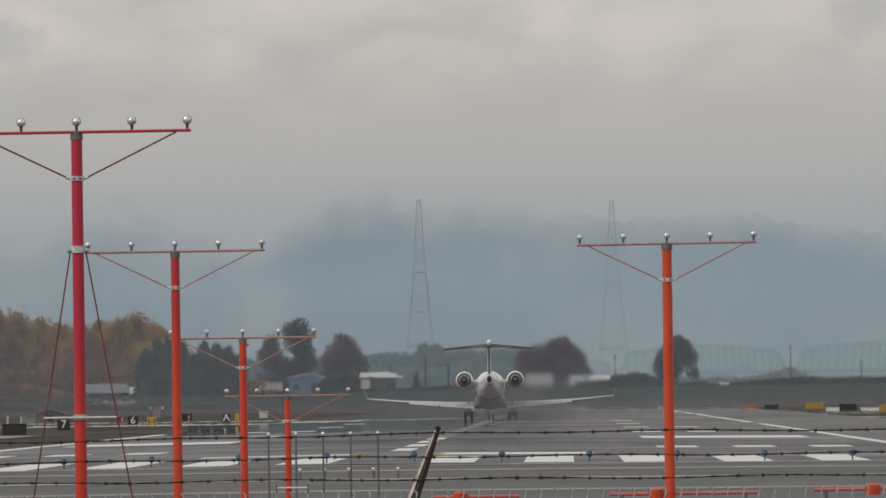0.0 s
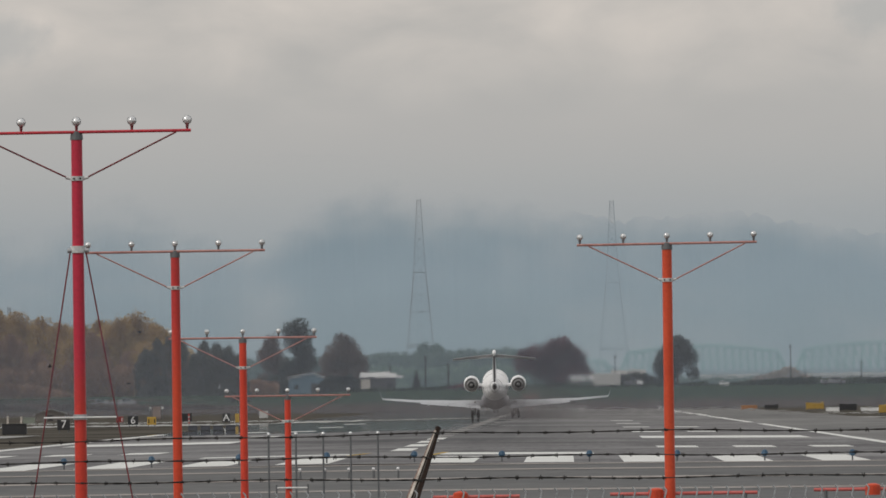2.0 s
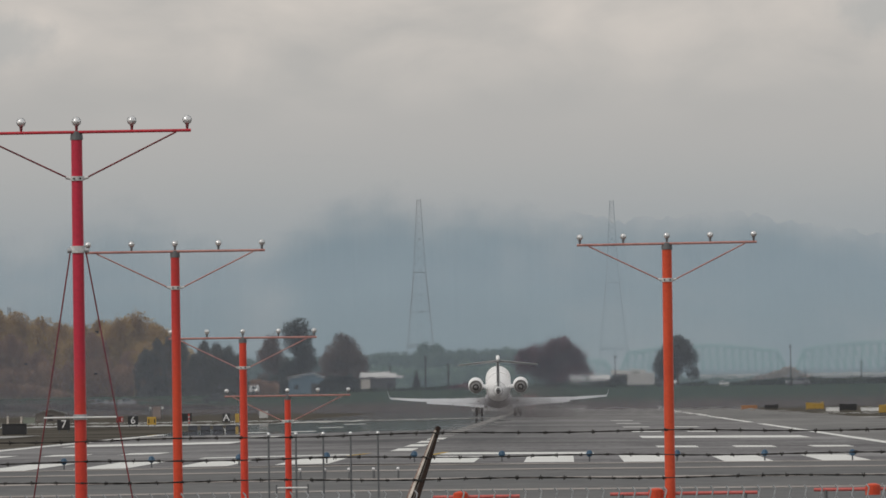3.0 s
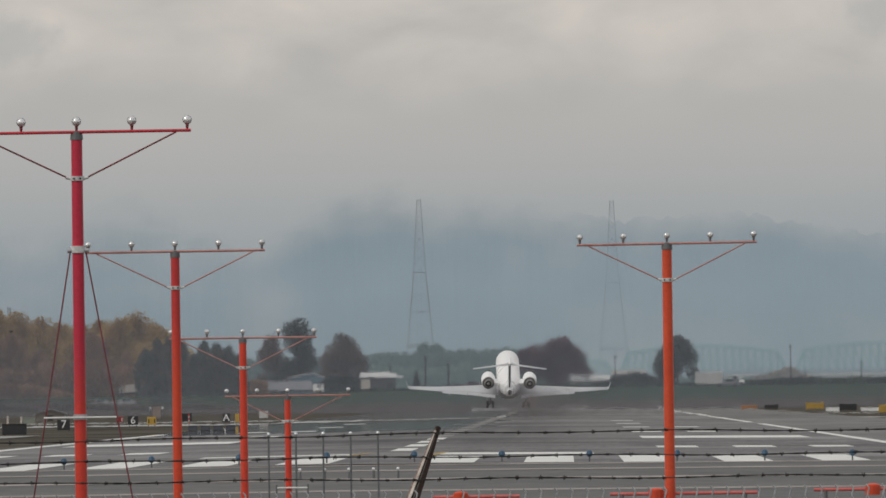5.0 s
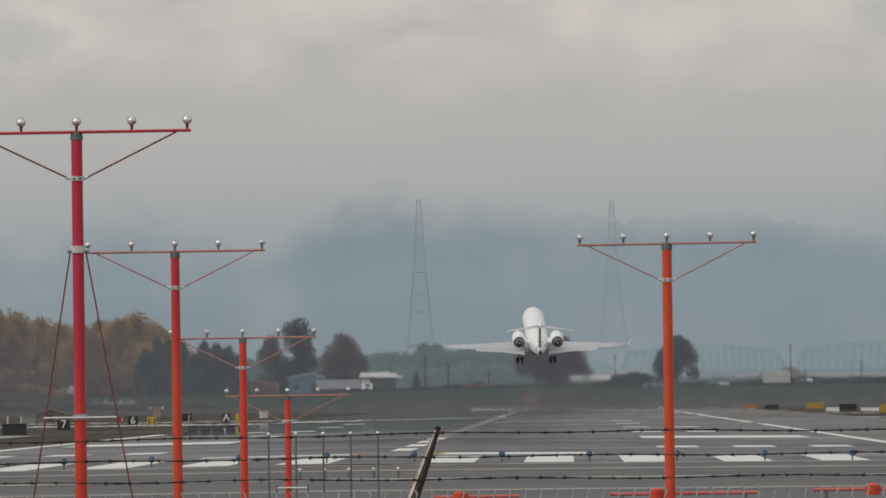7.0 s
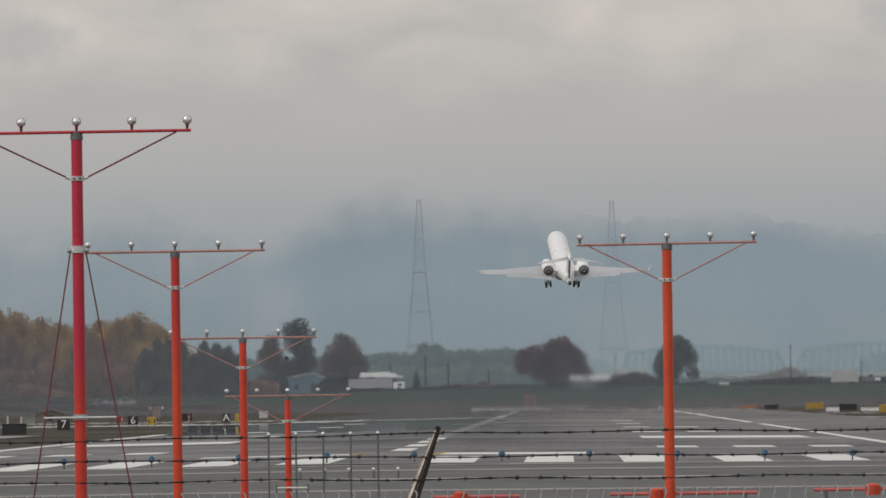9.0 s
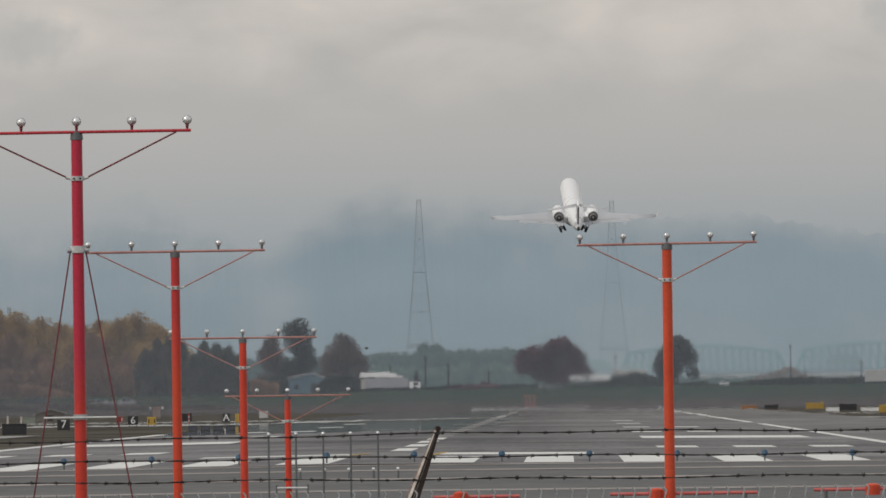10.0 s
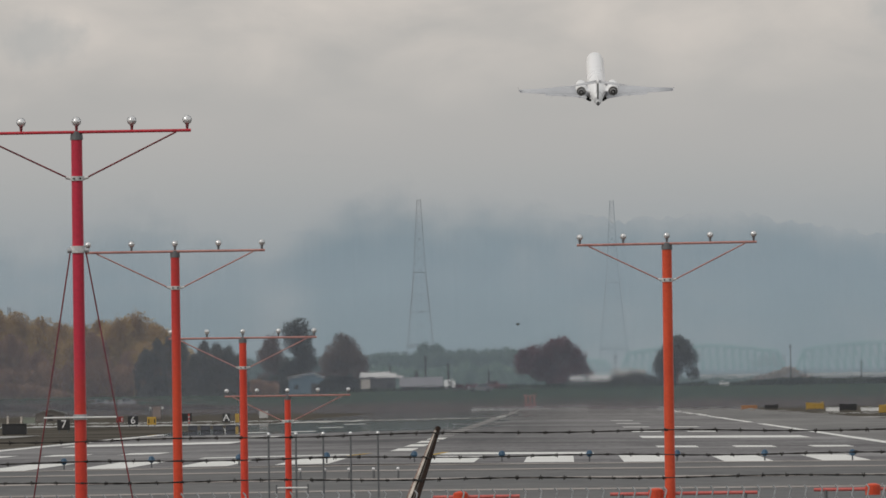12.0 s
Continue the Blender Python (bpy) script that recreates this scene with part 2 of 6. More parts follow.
def haze_material():
    """Thin warm exhaust air: densest in its middle, with torn soft edges."""
    m, n, l, b, out = shader("exhaust_haze")
    n.remove(b)
    co = n.new("ShaderNodeTexCoord")
    mp = n.new("ShaderNodeMapping")
    mp.inputs["Scale"].default_value = (1 / 8.5, 0.0, 1 / 3.2)
    l.new(co.outputs["Object"], mp.inputs["Vector"])
    ln = n.new("ShaderNodeVectorMath")
    ln.operation = "LENGTH"
    l.new(mp.outputs["Vector"], ln.inputs[0])
    no = n.new("ShaderNodeTexNoise")
    no.inputs["Scale"].default_value, no.inputs["Detail"].default_value = 0.35, 4.0
    l.new(co.outputs["Object"], no.inputs["Vector"])
    ad = n.new("ShaderNodeMath")
    ad.operation = "MULTIPLY_ADD"
    ad.inputs[1].default_value = -0.7
    l.new(no.outputs["Fac"], ad.inputs[0])
    l.new(ln.outputs["Value"], ad.inputs[2])
    al = n.new("ShaderNodeMapRange")
    al.inputs["From Min"].default_value, al.inputs["From Max"].default_value = -0.35, 0.6
    al.inputs["To Min"].default_value, al.inputs["To Max"].default_value = 0.46, 0.0
    al.interpolation_type = "SMOOTHSTEP"
    l.new(ad.outputs[0], al.inputs["Value"])
    df = n.new("ShaderNodeBsdfDiffuse")
    df.inputs["Color"].default_value = (0.25, 0.235, 0.24, 1)
    ts = n.new("ShaderNodeBsdfTranslucent")
    ts.inputs["Color"].default_value = (0.25, 0.235, 0.24, 1)
    ms = n.new("ShaderNodeMixShader")
    l.new(df.outputs[0], ms.inputs[1])
    l.new(ts.outputs[0], ms.inputs[2])
    tr = n.new("ShaderNodeBsdfTransparent")
    mx = n.new("ShaderNodeMixShader")
    l.new(al.outputs["Result"], mx.inputs[0])
    l.new(tr.outputs[0], mx.inputs[1])
    l.new(ms.outputs[0], mx.inputs[2])
    l.new(mx.outputs[0], out.inputs["Surface"])
    return m


def shimmer_material(name, bend, full, top, ragged, radii=None):
    """Warm air that bends the light a very little, this way and that; thinned out with height, or towards the rim of a round plume."""
    m, n, l, b, out = shader(name)
    n.remove(b)
    co = n.new("ShaderNodeTexCoord")
    if radii:
        mp = n.new("ShaderNodeMapping")
        mp.inputs["Scale"].default_value = (1 / radii[0], 0.0, 1 / radii[1])
        l.new(co.outputs["Object"], mp.inputs["Vector"])
        far = n.new("ShaderNodeVectorMath")
        far.operation = "LENGTH"
        l.new(mp.outputs["Vector"], far.inputs[0])
        reach = far.outputs["Value"]
    else:
        sep = n.new("ShaderNodeSeparateXYZ")
        l.new(co.outputs["Object"], sep.inputs[0])
        reach = sep.outputs["Z"]
    cover = n.new("ShaderNodeMapRange")
    cover.inputs["From Min"].default_value, cover.inputs["From Max"].default_value = full, top
    cover.inputs["To Min"].default_value, cover.inputs["To Max"].default_value = 1.0, 0.0
    cover.interpolation_type = "SMOOTHSTEP"
    no = n.new("ShaderNodeTexNoise")
    no.inputs["Scale"].default_value, no.inputs["Detail"].default_value = 0.12, 3.0
    l.new(co.outputs["Object"], no.inputs["Vector"])
    torn = n.new("ShaderNodeMath")
    torn.operation = "MULTIPLY_ADD"
    torn.inputs[1].default_value = ragged
    l.new(no.outputs["Fac"], torn.inputs[0])
    l.new(reach, torn.inputs[2])
    l.new(torn.outputs[0], cover.inputs["Value"])
    vary = n.new("ShaderNodeMapRange")
    vary.inputs["From Min"].default_value, vary.inputs["From Max"].default_value = 0.35, 0.65
    vary.inputs["To Min"].default_value, vary.inputs["To Max"].default_value = 1 + bend * 0.65, 1 + bend * 1.3
    l.new(no.outputs["Fac"], vary.inputs["Value"])
    rf = n.new("ShaderNodeBsdfRefraction")
    rf.distribution = "BECKMANN"
    rf.inputs["Roughness"].default_value = 0.26
    l.new(vary.outputs["Result"], rf.inputs["IOR"])
    layers = n.new("ShaderNodeMapping")
    layers.inputs["Scale"].default_value = (0.8, 1.0, 3.6)
    l.new(co.outputs["Object"], layers.inputs["Vector"])
    ripple = n.new("ShaderNodeTexNoise")
    ripple.inputs["Scale"].default_value, ripple.inputs["Detail"].default_value = 1.0, 2.0
    l.new(layers.outputs["Vector"], ripple.inputs["Vector"])
    bump = n.new("ShaderNodeBump")
    bump.inputs["Distance"].default_value = 0.012 if radii else 0.05
    l.new(ripple.outputs["Fac"], bump.inputs["Height"])
    l.new(bump.outputs["Normal"], rf.inputs["Normal"])
    tr = n.new("ShaderNodeBsdfTransparent")
    mx = n.new("ShaderNodeMixShader")
    l.new(cover.outputs["Result"], mx.inputs[0])
    l.new(tr.outputs[0], mx.inputs[1])
    l.new(rf.outputs[0], mx.inputs[2])
    l.new(mx.outputs[0], out.inputs["Surface"])
    return m


def runway_material():
    """Damp asphalt: broad worn bands, fine grain, rubber left by tyres in the touchdown zone, wet patches that shine, a
    mirror patch for the mirage.
    """
    m, n, l, b, out = shader("damp_runway_asphalt")
    co = n.new("ShaderNodeTexCoord")

    def noise_at(scale, detail, stretch):
        mp = n.new("ShaderNodeMapping")
        mp.inputs["Scale"].default_value = stretch
        l.new(co.outputs["Object"], mp.inputs["Vector"])
        t = n.new("ShaderNodeTexNoise")
        t.inputs["Scale"].default_value, t.inputs["Detail"].default_value = scale, detail
        l.new(mp.outputs["Vector"], t.inputs["Vector"])
        return t.outputs["Fac"]

    def math_node(op, a, b_):
        k = n.new("ShaderNodeMath")
        k.operation = op
        for i, v in enumerate((a, b_)):
            if isinstance(v, float):
                k.inputs[i].default_value = v
            else:
                l.new(v, k.inputs[i])
        return k.outputs[0]

    bands = noise_at(1.0, 6.0, (0.03, 0.018, 1))
    grain = noise_at(1.0, 6.0, (0.5, 0.12, 1))
    streak = noise_at(1.0, 3.0, (0.9, 0.006, 1))
    speck = noise_at(1.0, 4.0, (3.2, 0.10, 1))
    patch = noise_at(1.0, 5.0, (0.11, 0.02, 1))
    tone = math_node("ADD", math_node("MULTIPLY", bands, 0.5), math_node("MULTIPLY", grain, 0.4))
    tone = math_node("ADD", tone, math_node("MULTIPLY", speck, 0.22))
    tone = math_node("ADD", math_node("SUBTRACT", tone, 0.19), math_node("MULTIPLY", patch, 0.26))
    ramp = n.new("ShaderNodeValToRGB")
    e = ramp.color_ramp.elements
    e[0].position, e[0].color = 0.41, (0.058, 0.053, 0.057, 1)
    e[1].position, e[1].color = 0.60, (0.185, 0.181, 0.177, 1)
    l.new(tone, ramp.inputs["Fac"])
    sep = n.new("ShaderNodeSeparateXYZ")
    l.new(co.outputs["Object"], sep.inputs[0])
    lane = n.new("ShaderNodeMapRange")
    lane.inputs["From Min"].default_value, lane.inputs["From Max"].default_value = 3.0, 10.0
    lane.inputs["To Min"].default_value, lane.inputs["To Max"].default_value = 1.0, 0.0
    lane.interpolation_type = "SMOOTHSTEP"
    l.new(math_node("ABSOLUTE", sep.outputs["X"], 0.0), lane.inputs["Value"])
    near = n.new("ShaderNodeMapRange")
    near.inputs["From Min"].default_value, near.inputs["From Max"].default_value = 120.0, 330.0
    near.interpolation_type = "SMOOTHSTEP"
    l.new(sep.outputs["Y"], near.inputs["Value"])
    rub = math_node("MULTIPLY", math_node("MULTIPLY", lane.outputs["Result"], near.outputs["Result"]), math_node("MULTIPLY", streak, 1.1))
    mix = n.new("ShaderNodeMix")
    mix.data_type = "RGBA"
    mix.inputs["B"].default_value = (0.032, 0.032, 0.034, 1)
    l.new(rub, mix.inputs["Factor"])
    l.new(ramp.outputs["Color"], mix.inputs["A"])
    l.new(mix.outputs["Result"], b.inputs["Base Color"])
    wet = noise_at(1.0, 4.0, (0.03, 0.006, 1))
    rr = n.new("ShaderNodeMapRange")
    rr.inputs["From Min"].default_value, rr.inputs["From Max"].default_value = 0.38, 0.62
    rr.inputs["To Min"].default_value, rr.inputs["To Max"].default_value = 0.48, 0.72
    l.new(wet, rr.inputs["Value"])

    def ease(value, a, z):
        k = n.new("ShaderNodeMapRange")
        k.inputs["From Min"].default_value, k.inputs["From Max"].default_value = a, z
        k.interpolation_type = "SMOOTHSTEP"
        l.new(value, k.inputs["Value"])
        return k.outputs["Result"]

    # a mirror-smooth patch on the lower half of the far runway, made for the mirage
    ragged = math_node("ADD", sep.outputs["X"], math_node("MULTIPLY", noise_at(1.0, 4.0, (0.05, 0.012, 1)), 26.0))
    mirage = math_node("MULTIPLY", ease(ragged, 19.0, 8.0), math_node("MULTIPLY", ease(sep.outputs["Y"], 480.0, 640.0), ease(sep.outputs["Y"], 2300.0, 2180.0)))
    mirage_gloss = n.new("ShaderNodeMix")
    l.new(ease(math_node("ADD", mirage, math_node("MULTIPLY", math_node("SUBTRACT", grain, 0.5), 0.7)), 0.42, 0.5), mirage_gloss.inputs["Factor"])
    l.new(rr.outputs["Result"], mirage_gloss.inputs["A"])
    mirage_gloss.inputs["B"].default_value = 0.02
    l.new(mirage_gloss.outputs["Result"], b.inputs["Roughness"])
    # normal tilted so that the mirage patch mirrors the dark levee
    fall = n.new("ShaderNodeCombineXYZ")
    fall.inputs["Y"].default_value, fall.inputs["Z"].default_value = 0.0009, 1.0
    l.new(fall.outputs[0], b.inputs["Normal"])
    b.inputs["Specular IOR Level"].default_value = 0.22
    return m


def levee_material():
    """Rough turf: green on the upper bank, dry and brownish at the foot, with a ragged border and worn patches."""
    m, n, l, b, out = shader("levee_turf")
    co = n.new("ShaderNodeTexCoord")

    def patch(scale, stretch, detail=5.0):
        mp = n.new("ShaderNodeMapping")
        mp.inputs["Scale"].default_value = stretch
        l.new(co.outputs["Object"], mp.inputs["Vector"])
        t = n.new("ShaderNodeTexNoise")
        t.inputs["Scale"].default_value, t.inputs["Detail"].default_value = scale, detail
        l.new(mp.outputs["Vector"], t.inputs["Vector"])
        return t.outputs["Fac"]

    def blend(fac, a, c):
        k = n.new("ShaderNodeMix")
        k.data_type = "RGBA"
        l.new(fac, k.inputs["Factor"])
        for key, v in (("A", a), ("B", c)):
            if isinstance(v, tuple):
                k.inputs[key].default_value = rgba(v)
            else:
                l.new(v, k.inputs[key])
        return k.outputs["Result"]

    sep = n.new("ShaderNodeSeparateXYZ")
    l.new(co.outputs["Object"], sep.inputs[0])
    edge = n.new("ShaderNodeMath")
    edge.operation = "MULTIPLY_ADD"
    edge.inputs[1].default_value = 70.0
    l.new(patch(1.0, (0.06, 0.06, 1)), edge.inputs[0])
    l.new(sep.outputs["Y"], edge.inputs[2])
    up = n.new("ShaderNodeMapRange")
    up.inputs["From Min"].default_value, up.inputs["From Max"].default_value = 2886.0, 2936.0
    up.interpolation_type = "SMOOTHSTEP"
    l.new(edge.outputs[0], up.inputs["Value"])
    fine = n.new("ShaderNodeMapRange")
    fine.inputs["From Min"].default_value, fine.inputs["From Max"].default_value = 0.33, 0.67
    l.new(patch(1.0, (0.5, 0.16, 0.5)), fine.inputs["Value"])
    green = blend(fine.outputs["Result"], (0.015, 0.033, 0.021), (0.042, 0.060, 0.038))
    dry = blend(fine.outputs["Result"], (0.050, 0.038, 0.034), (0.090, 0.069, 0.059))
    l.new(blend(up.outputs["Result"], dry, green), b.inputs["Base Color"])
    b.inputs["Roughness"].default_value = 0.95
    b.inputs["Specular IOR Level"].default_value = 0.0
    return m


GRASS = surface("mown_grass", (0.050, 0.047, 0.041), (0.136, 0.124, 0.106), 0.055, 0.95, fine=9, stretch=(1, 0.35, 1), spec=0.0)
LEVEE = levee_material()
ASPHALT = runway_material()
OVERRUN = surface("dark_overrun_asphalt", (0.026, 0.028, 0.028), (0.115, 0.113, 0.109), 1.0, 0.6, bump=0.004, fine=7, stretch=(0.16, 0.09, 1), spec=0.3)
SHOULDER = surface("patched_shoulder_asphalt", (0.045, 0.044, 0.043), (0.215, 0.21, 0.20), 1.0, 0.65, fine=5, stretch=(0.05, 0.012, 1), spec=0.3)
PAINT = surface("white_runway_paint", (0.55, 0.55, 0.52), (0.82, 0.82, 0.79), 0.6, 0.7, fine=8, spec=0.2)
OLD_PAINT = surface("faded_pale_paint", (0.19, 0.185, 0.18), (0.34, 0.33, 0.315), 0.3, 0.8, fine=8, spec=0.1)
BAND_PAINT = surface("worn_pinkish_paint", (0.22, 0.195, 0.18), (0.46, 0.42, 0.39), 0.4, 0.8, fine=8, spec=0.1)
YELLOW_PAINT = surface("yellow_taxi_paint", (0.36, 0.24, 0.06), (0.55, 0.38, 0.10), 0.6, 0.7, spec=0.1)
PALE_CONCRETE = surface("bright_concrete", (0.36, 0.36, 0.34), (0.54, 0.53, 0.51), 0.1, 0.85, fine=10, spec=0.1)
FADED_ORANGE = surface("faded_orange_paint", (0.50, 0.095, 0.085), (0.68, 0.18, 0.16), 3.0, 0.6)
TAXI_CONCRETE = surface("worn_taxiway_concrete", (0.20, 0.20, 0.19), (0.58, 0.58, 0.56), 0.12, 0.85, fine=6, spec=0.1)
CONCRETE = surface("pale_concrete", (0.24, 0.24, 0.23), (0.38, 0.37, 0.35), 0.2, 0.85, fine=10, spec=0.1)
ORANGE = surface("aviation_orange_paint", (0.54, 0.052, 0.016), (0.70, 0.088, 0.028), 2.5, 0.42, fine=9, rand=0.06)
VERMILION = surface("vermilion_paint", (0.54, 0.036, 0.016), (0.70, 0.062, 0.026), 2.5, 0.42, fine=9)
RED_ORANGE = surface("weathered_red_orange_paint", (0.42, 0.018, 0.034), (0.56, 0.032, 0.048), 2.5, 0.45, fine=9)
MAST_RED = colour_cast_paint("red_mast_paint", (0.50, 0.020, 0.052), (0.60, 0.044, 0.022), 1.5, 3.3)
MAST_VERMILION = colour_cast_paint("vermilion_mast_paint", (0.53, 0.034, 0.032), (0.63, 0.062, 0.020), 2.3, 4.0)
GUY_RED = surface("dark_red_rod_paint", (0.085, 0.014, 0.020), (0.22, 0.032, 0.036), 4.0, 0.6, fine=9)
DULL_RED = surface("dull_faded_red_paint", (0.32, 0.13, 0.115), (0.54, 0.28, 0.245), 4.0, 0.6, fine=9)
STEEL = surface("galvanised_steel", (0.30, 0.31, 0.32), (0.52, 0.53, 0.54), 6.0, 0.45, metal=0.6)
BRIGHT_STEEL = surface("bright_galvanised_steel", (0.42, 0.42, 0.42), (0.78, 0.78, 0.77), 14.0, 0.5, metal=0.25)
DARK_STEEL = surface("dark_weathered_wire", (0.018, 0.017, 0.016), (0.05, 0.046, 0.042), 20.0, 0.6, metal=0.5)
# arm steel in one sunlit and two shaded tones; the rim has real rust
ARM_PALE = surface("pale_arm_and_post_steel", (0.32, 0.285, 0.245), (0.70, 0.63, 0.56), 20.0, 0.6, metal=0.1)
ARM_GREY = surface("shaded_flange_steel", (0.03, 0.026, 0.023), (0.13, 0.115, 0.10), 26.0, 0.6, metal=0.2)
ARM_RUST = surface("rust_stained_steel", (0.08, 0.045, 0.035), (0.42, 0.30, 0.25), 16.0, 0.8, fine=5)
ARM_SHADE = surface("shaded_arm_steel", (0.014, 0.010, 0.009), (0.045, 0.030, 0.024), 18.0, 0.9, fine=9, spec=0.1)
GREY_PIPE = surface("dull_grey_pipe", (0.10, 0.105, 0.11), (0.18, 0.185, 0.19), 6.0, 0.6, metal=0.3)
WHITE_METAL = surface("white_painted_metal", (0.66, 0.66, 0.65), (0.84, 0.84, 0.82), 3.0, 0.4)
LAMP_GLASS = surface("silvered_lamp_glass", (0.46, 0.47, 0.48), (0.96, 0.96, 0.95), 16.0, 0.2, metal=0.45, fine=3, spec=0.8)
BLUE_LENS = surface("blue_lamp_housing", (0.022, 0.065, 0.12), (0.045, 0.11, 0.18), 8.0, 0.35)
BLACK_PANEL = surface("black_sign_panel", (0.014, 0.014, 0.016), (0.03, 0.03, 0.032), 2.0, 0.5)
YELLOW_PANEL = surface("yellow_sign_panel", (0.42, 0.26, 0.04), (0.56, 0.36, 0.07), 2.0, 0.5)
OCHRE_PANEL = surface("ochre_sign_panel", (0.30, 0.19, 0.035), (0.42, 0.27, 0.06), 2.0, 0.5)
FADED_ORANGE_SIGN = surface("faded_orange_sign_panel", (0.28, 0.13, 0.055), (0.38, 0.19, 0.09), 2.0, 0.6)
RED_PANEL = surface("red_sign_panel", (0.22, 0.02, 0.02), (0.32, 0.035, 0.03), 2.0, 0.5)
SIGN_WHITE = surface("white_sign_paint", (0.7, 0.7, 0.69), (0.85, 0.85, 0.84), 3.0, 0.5)
AIR_WHITE = surface("white_aircraft_paint", (0.815, 0.815, 0.815), (0.84, 0.84, 0.835), 0.35, 0.3, fine=7)
AIR_GREY = surface("pale_grey_wing_paint", (0.40, 0.41, 0.43), (0.50, 0.51, 0.53), 0.7, 0.45, fine=7)
AIR_TAIL = surface("light_grey_tail_paint", (0.44, 0.44, 0.455), (0.54, 0.54, 0.555), 0.7, 0.4, fine=7)
AIR_BELLY = surface("belly_shade_grey", (0.22, 0.215, 0.235), (0.30, 0.295, 0.315), 0.7, 0.45, fine=7)
AIR_RUDDER = surface("shaded_rudder_grey", (0.15, 0.15, 0.16), (0.22, 0.22, 0.23), 0.7, 0.5, fine=7)
AIR_DARK = surface("dark_engine_metal", (0.022, 0.022, 0.024), (0.06, 0.058, 0.056), 3.0, 0.45, metal=0.6)
AIR_METAL = surface("bare_nozzle_metal", (0.30, 0.29, 0.28), (0.46, 0.45, 0.44), 3.0, 0.35, metal=0.8)
NOZZLE = surface("heat_darkened_nozzle_metal", (0.14, 0.137, 0.135), (0.34, 0.335, 0.33), 3.0, 0.45, metal=0.5)
RUBBER = surface("black_tyre_rubber", (0.012, 0.012, 0.012), (0.03, 0.03, 0.03), 4.0, 0.85)
POLE_WOOD = surface("dark_creosoted_wood", (0.010, 0.010, 0.011), (0.028, 0.026, 0.025), 1.5, 0.9)
BARK = surface("grey_brown_bark", (0.06, 0.05, 0.04), (0.13, 0.11, 0.09), 1.5, 0.9, bump=0.02)
LEAF_AUTUMN = leaf_material("autumn_leaves", (0.275, 0.172, 0.080), (0.59, 0.415, 0.165), 0.4)
LEAF_DARK = leaf_material("dark_green_leaves", (0.026, 0.031, 0.028), (0.066, 0.072, 0.060))
LEAF_BROWN = leaf_material("brown_leaves", (0.085, 0.060, 0.054), (0.165, 0.118, 0.100))
LEAF_EVERGREEN = leaf_material("dark_evergreen_leaves", (0.072, 0.073, 0.064), (0.150, 0.146, 0.122), 0.4)
LEAF_UNDER = leaf_material("dull_undergrowth_leaves", (0.215, 0.130, 0.094), (0.39, 0.25, 0.165), 0.4)
LEAF_PURPLE = leaf_material("purple_brown_leaves", (0.062, 0.023, 0.032), (0.155, 0.063, 0.076))
LEAF_FAR = leaf_material("blue_green_leaves", (0.070, 0.098, 0.080), (0.135, 0.172, 0.128))
LEAF_PALE = leaf_material("pale_green_leaves", (0.12, 0.18, 0.125), (0.23, 0.31, 0.21))
HEDGE = leaf_material("hedge_leaves", (0.018, 0.028, 0.018), (0.045, 0.062, 0.036))
ROOF_WHITE = surface("white_metal_roof", (0.42, 0.42, 0.41), (0.60, 0.59, 0.58), 0.8, 0.5)
WALL_BLUE = surface("blue_grey_metal_siding", (0.062, 0.120, 0.165), (0.095, 0.160, 0.210), 0.6, 0.6)
WALL_BEIGE = surface("beige_plaster_wall", (0.36, 0.33, 0.29), (0.48, 0.45, 0.40), 0.6, 0.8)
# this near-black also stands for the shade under the farmhouse roof
WALL_DARK = surface("dark_wall_and_shade", (0.034, 0.034, 0.038), (0.065, 0.064, 0.066), 0.6, 0.8)
WINDOW = surface("dark_window_glass", (0.02, 0.025, 0.03), (0.04, 0.045, 0.05), 1.0, 0.1)
TRUCK_WHITE = surface("dusty_white_truck_paint", (0.36, 0.355, 0.345), (0.46, 0.455, 0.44), 0.7, 0.5)
TRUCK_GREY = surface("pale_grey_trailer_paint", (0.27, 0.27, 0.30), (0.36, 0.36, 0.39), 0.7, 0.5)
CAR_GREY = surface("dull_grey_car_paint", (0.09, 0.09, 0.095), (0.15, 0.15, 0.155), 0.7, 0.4)
CAR_PALE = surface("pale_grey_car_paint", (0.17, 0.17, 0.175), (0.25, 0.25, 0.255), 0.7, 0.4)
RED_CAR = surface("dull_red_car_paint", (0.060, 0.018, 0.022), (0.095, 0.028, 0.032), 0.7, 0.45)
TRUCK_BEIGE = surface("beige_van_paint", (0.33, 0.29, 0.26), (0.44, 0.40, 0.36), 0.7, 0.5)
BRIDGE_GREEN = surface("pale_green_bridge_paint", (0.045, 0.34, 0.21), (0.08, 0.42, 0.27), 0.1, 0.6)
DECK_GREY = surface("dark_bridge_deck", (0.06, 0.08, 0.085), (0.10, 0.13, 0.135), 0.1, 0.7)
PYLON_STEEL = surface("weathered_pylon_steel", (0.165, 0.175, 0.19), (0.235, 0.245, 0.26), 0.2, 0.6, metal=0.2)
SLATE = surface("slate_blue_lamp_box_paint", (0.05, 0.055, 0.068), (0.10, 0.105, 0.125), 1.0, 0.6)
CABINET_PINK = surface("pinkish_cabinet_paint", (0.20, 0.165, 0.155), (0.30, 0.25, 0.235), 1.0, 0.6)
BOX_GREEN = surface("pale_green_box_paint", (0.15, 0.17, 0.14), (0.22, 0.24, 0.20), 1.0, 0.6)
SHELTER_WALL = surface("earth_coloured_wall", (0.19, 0.175, 0.165), (0.27, 0.245, 0.225), 0.8, 0.85)
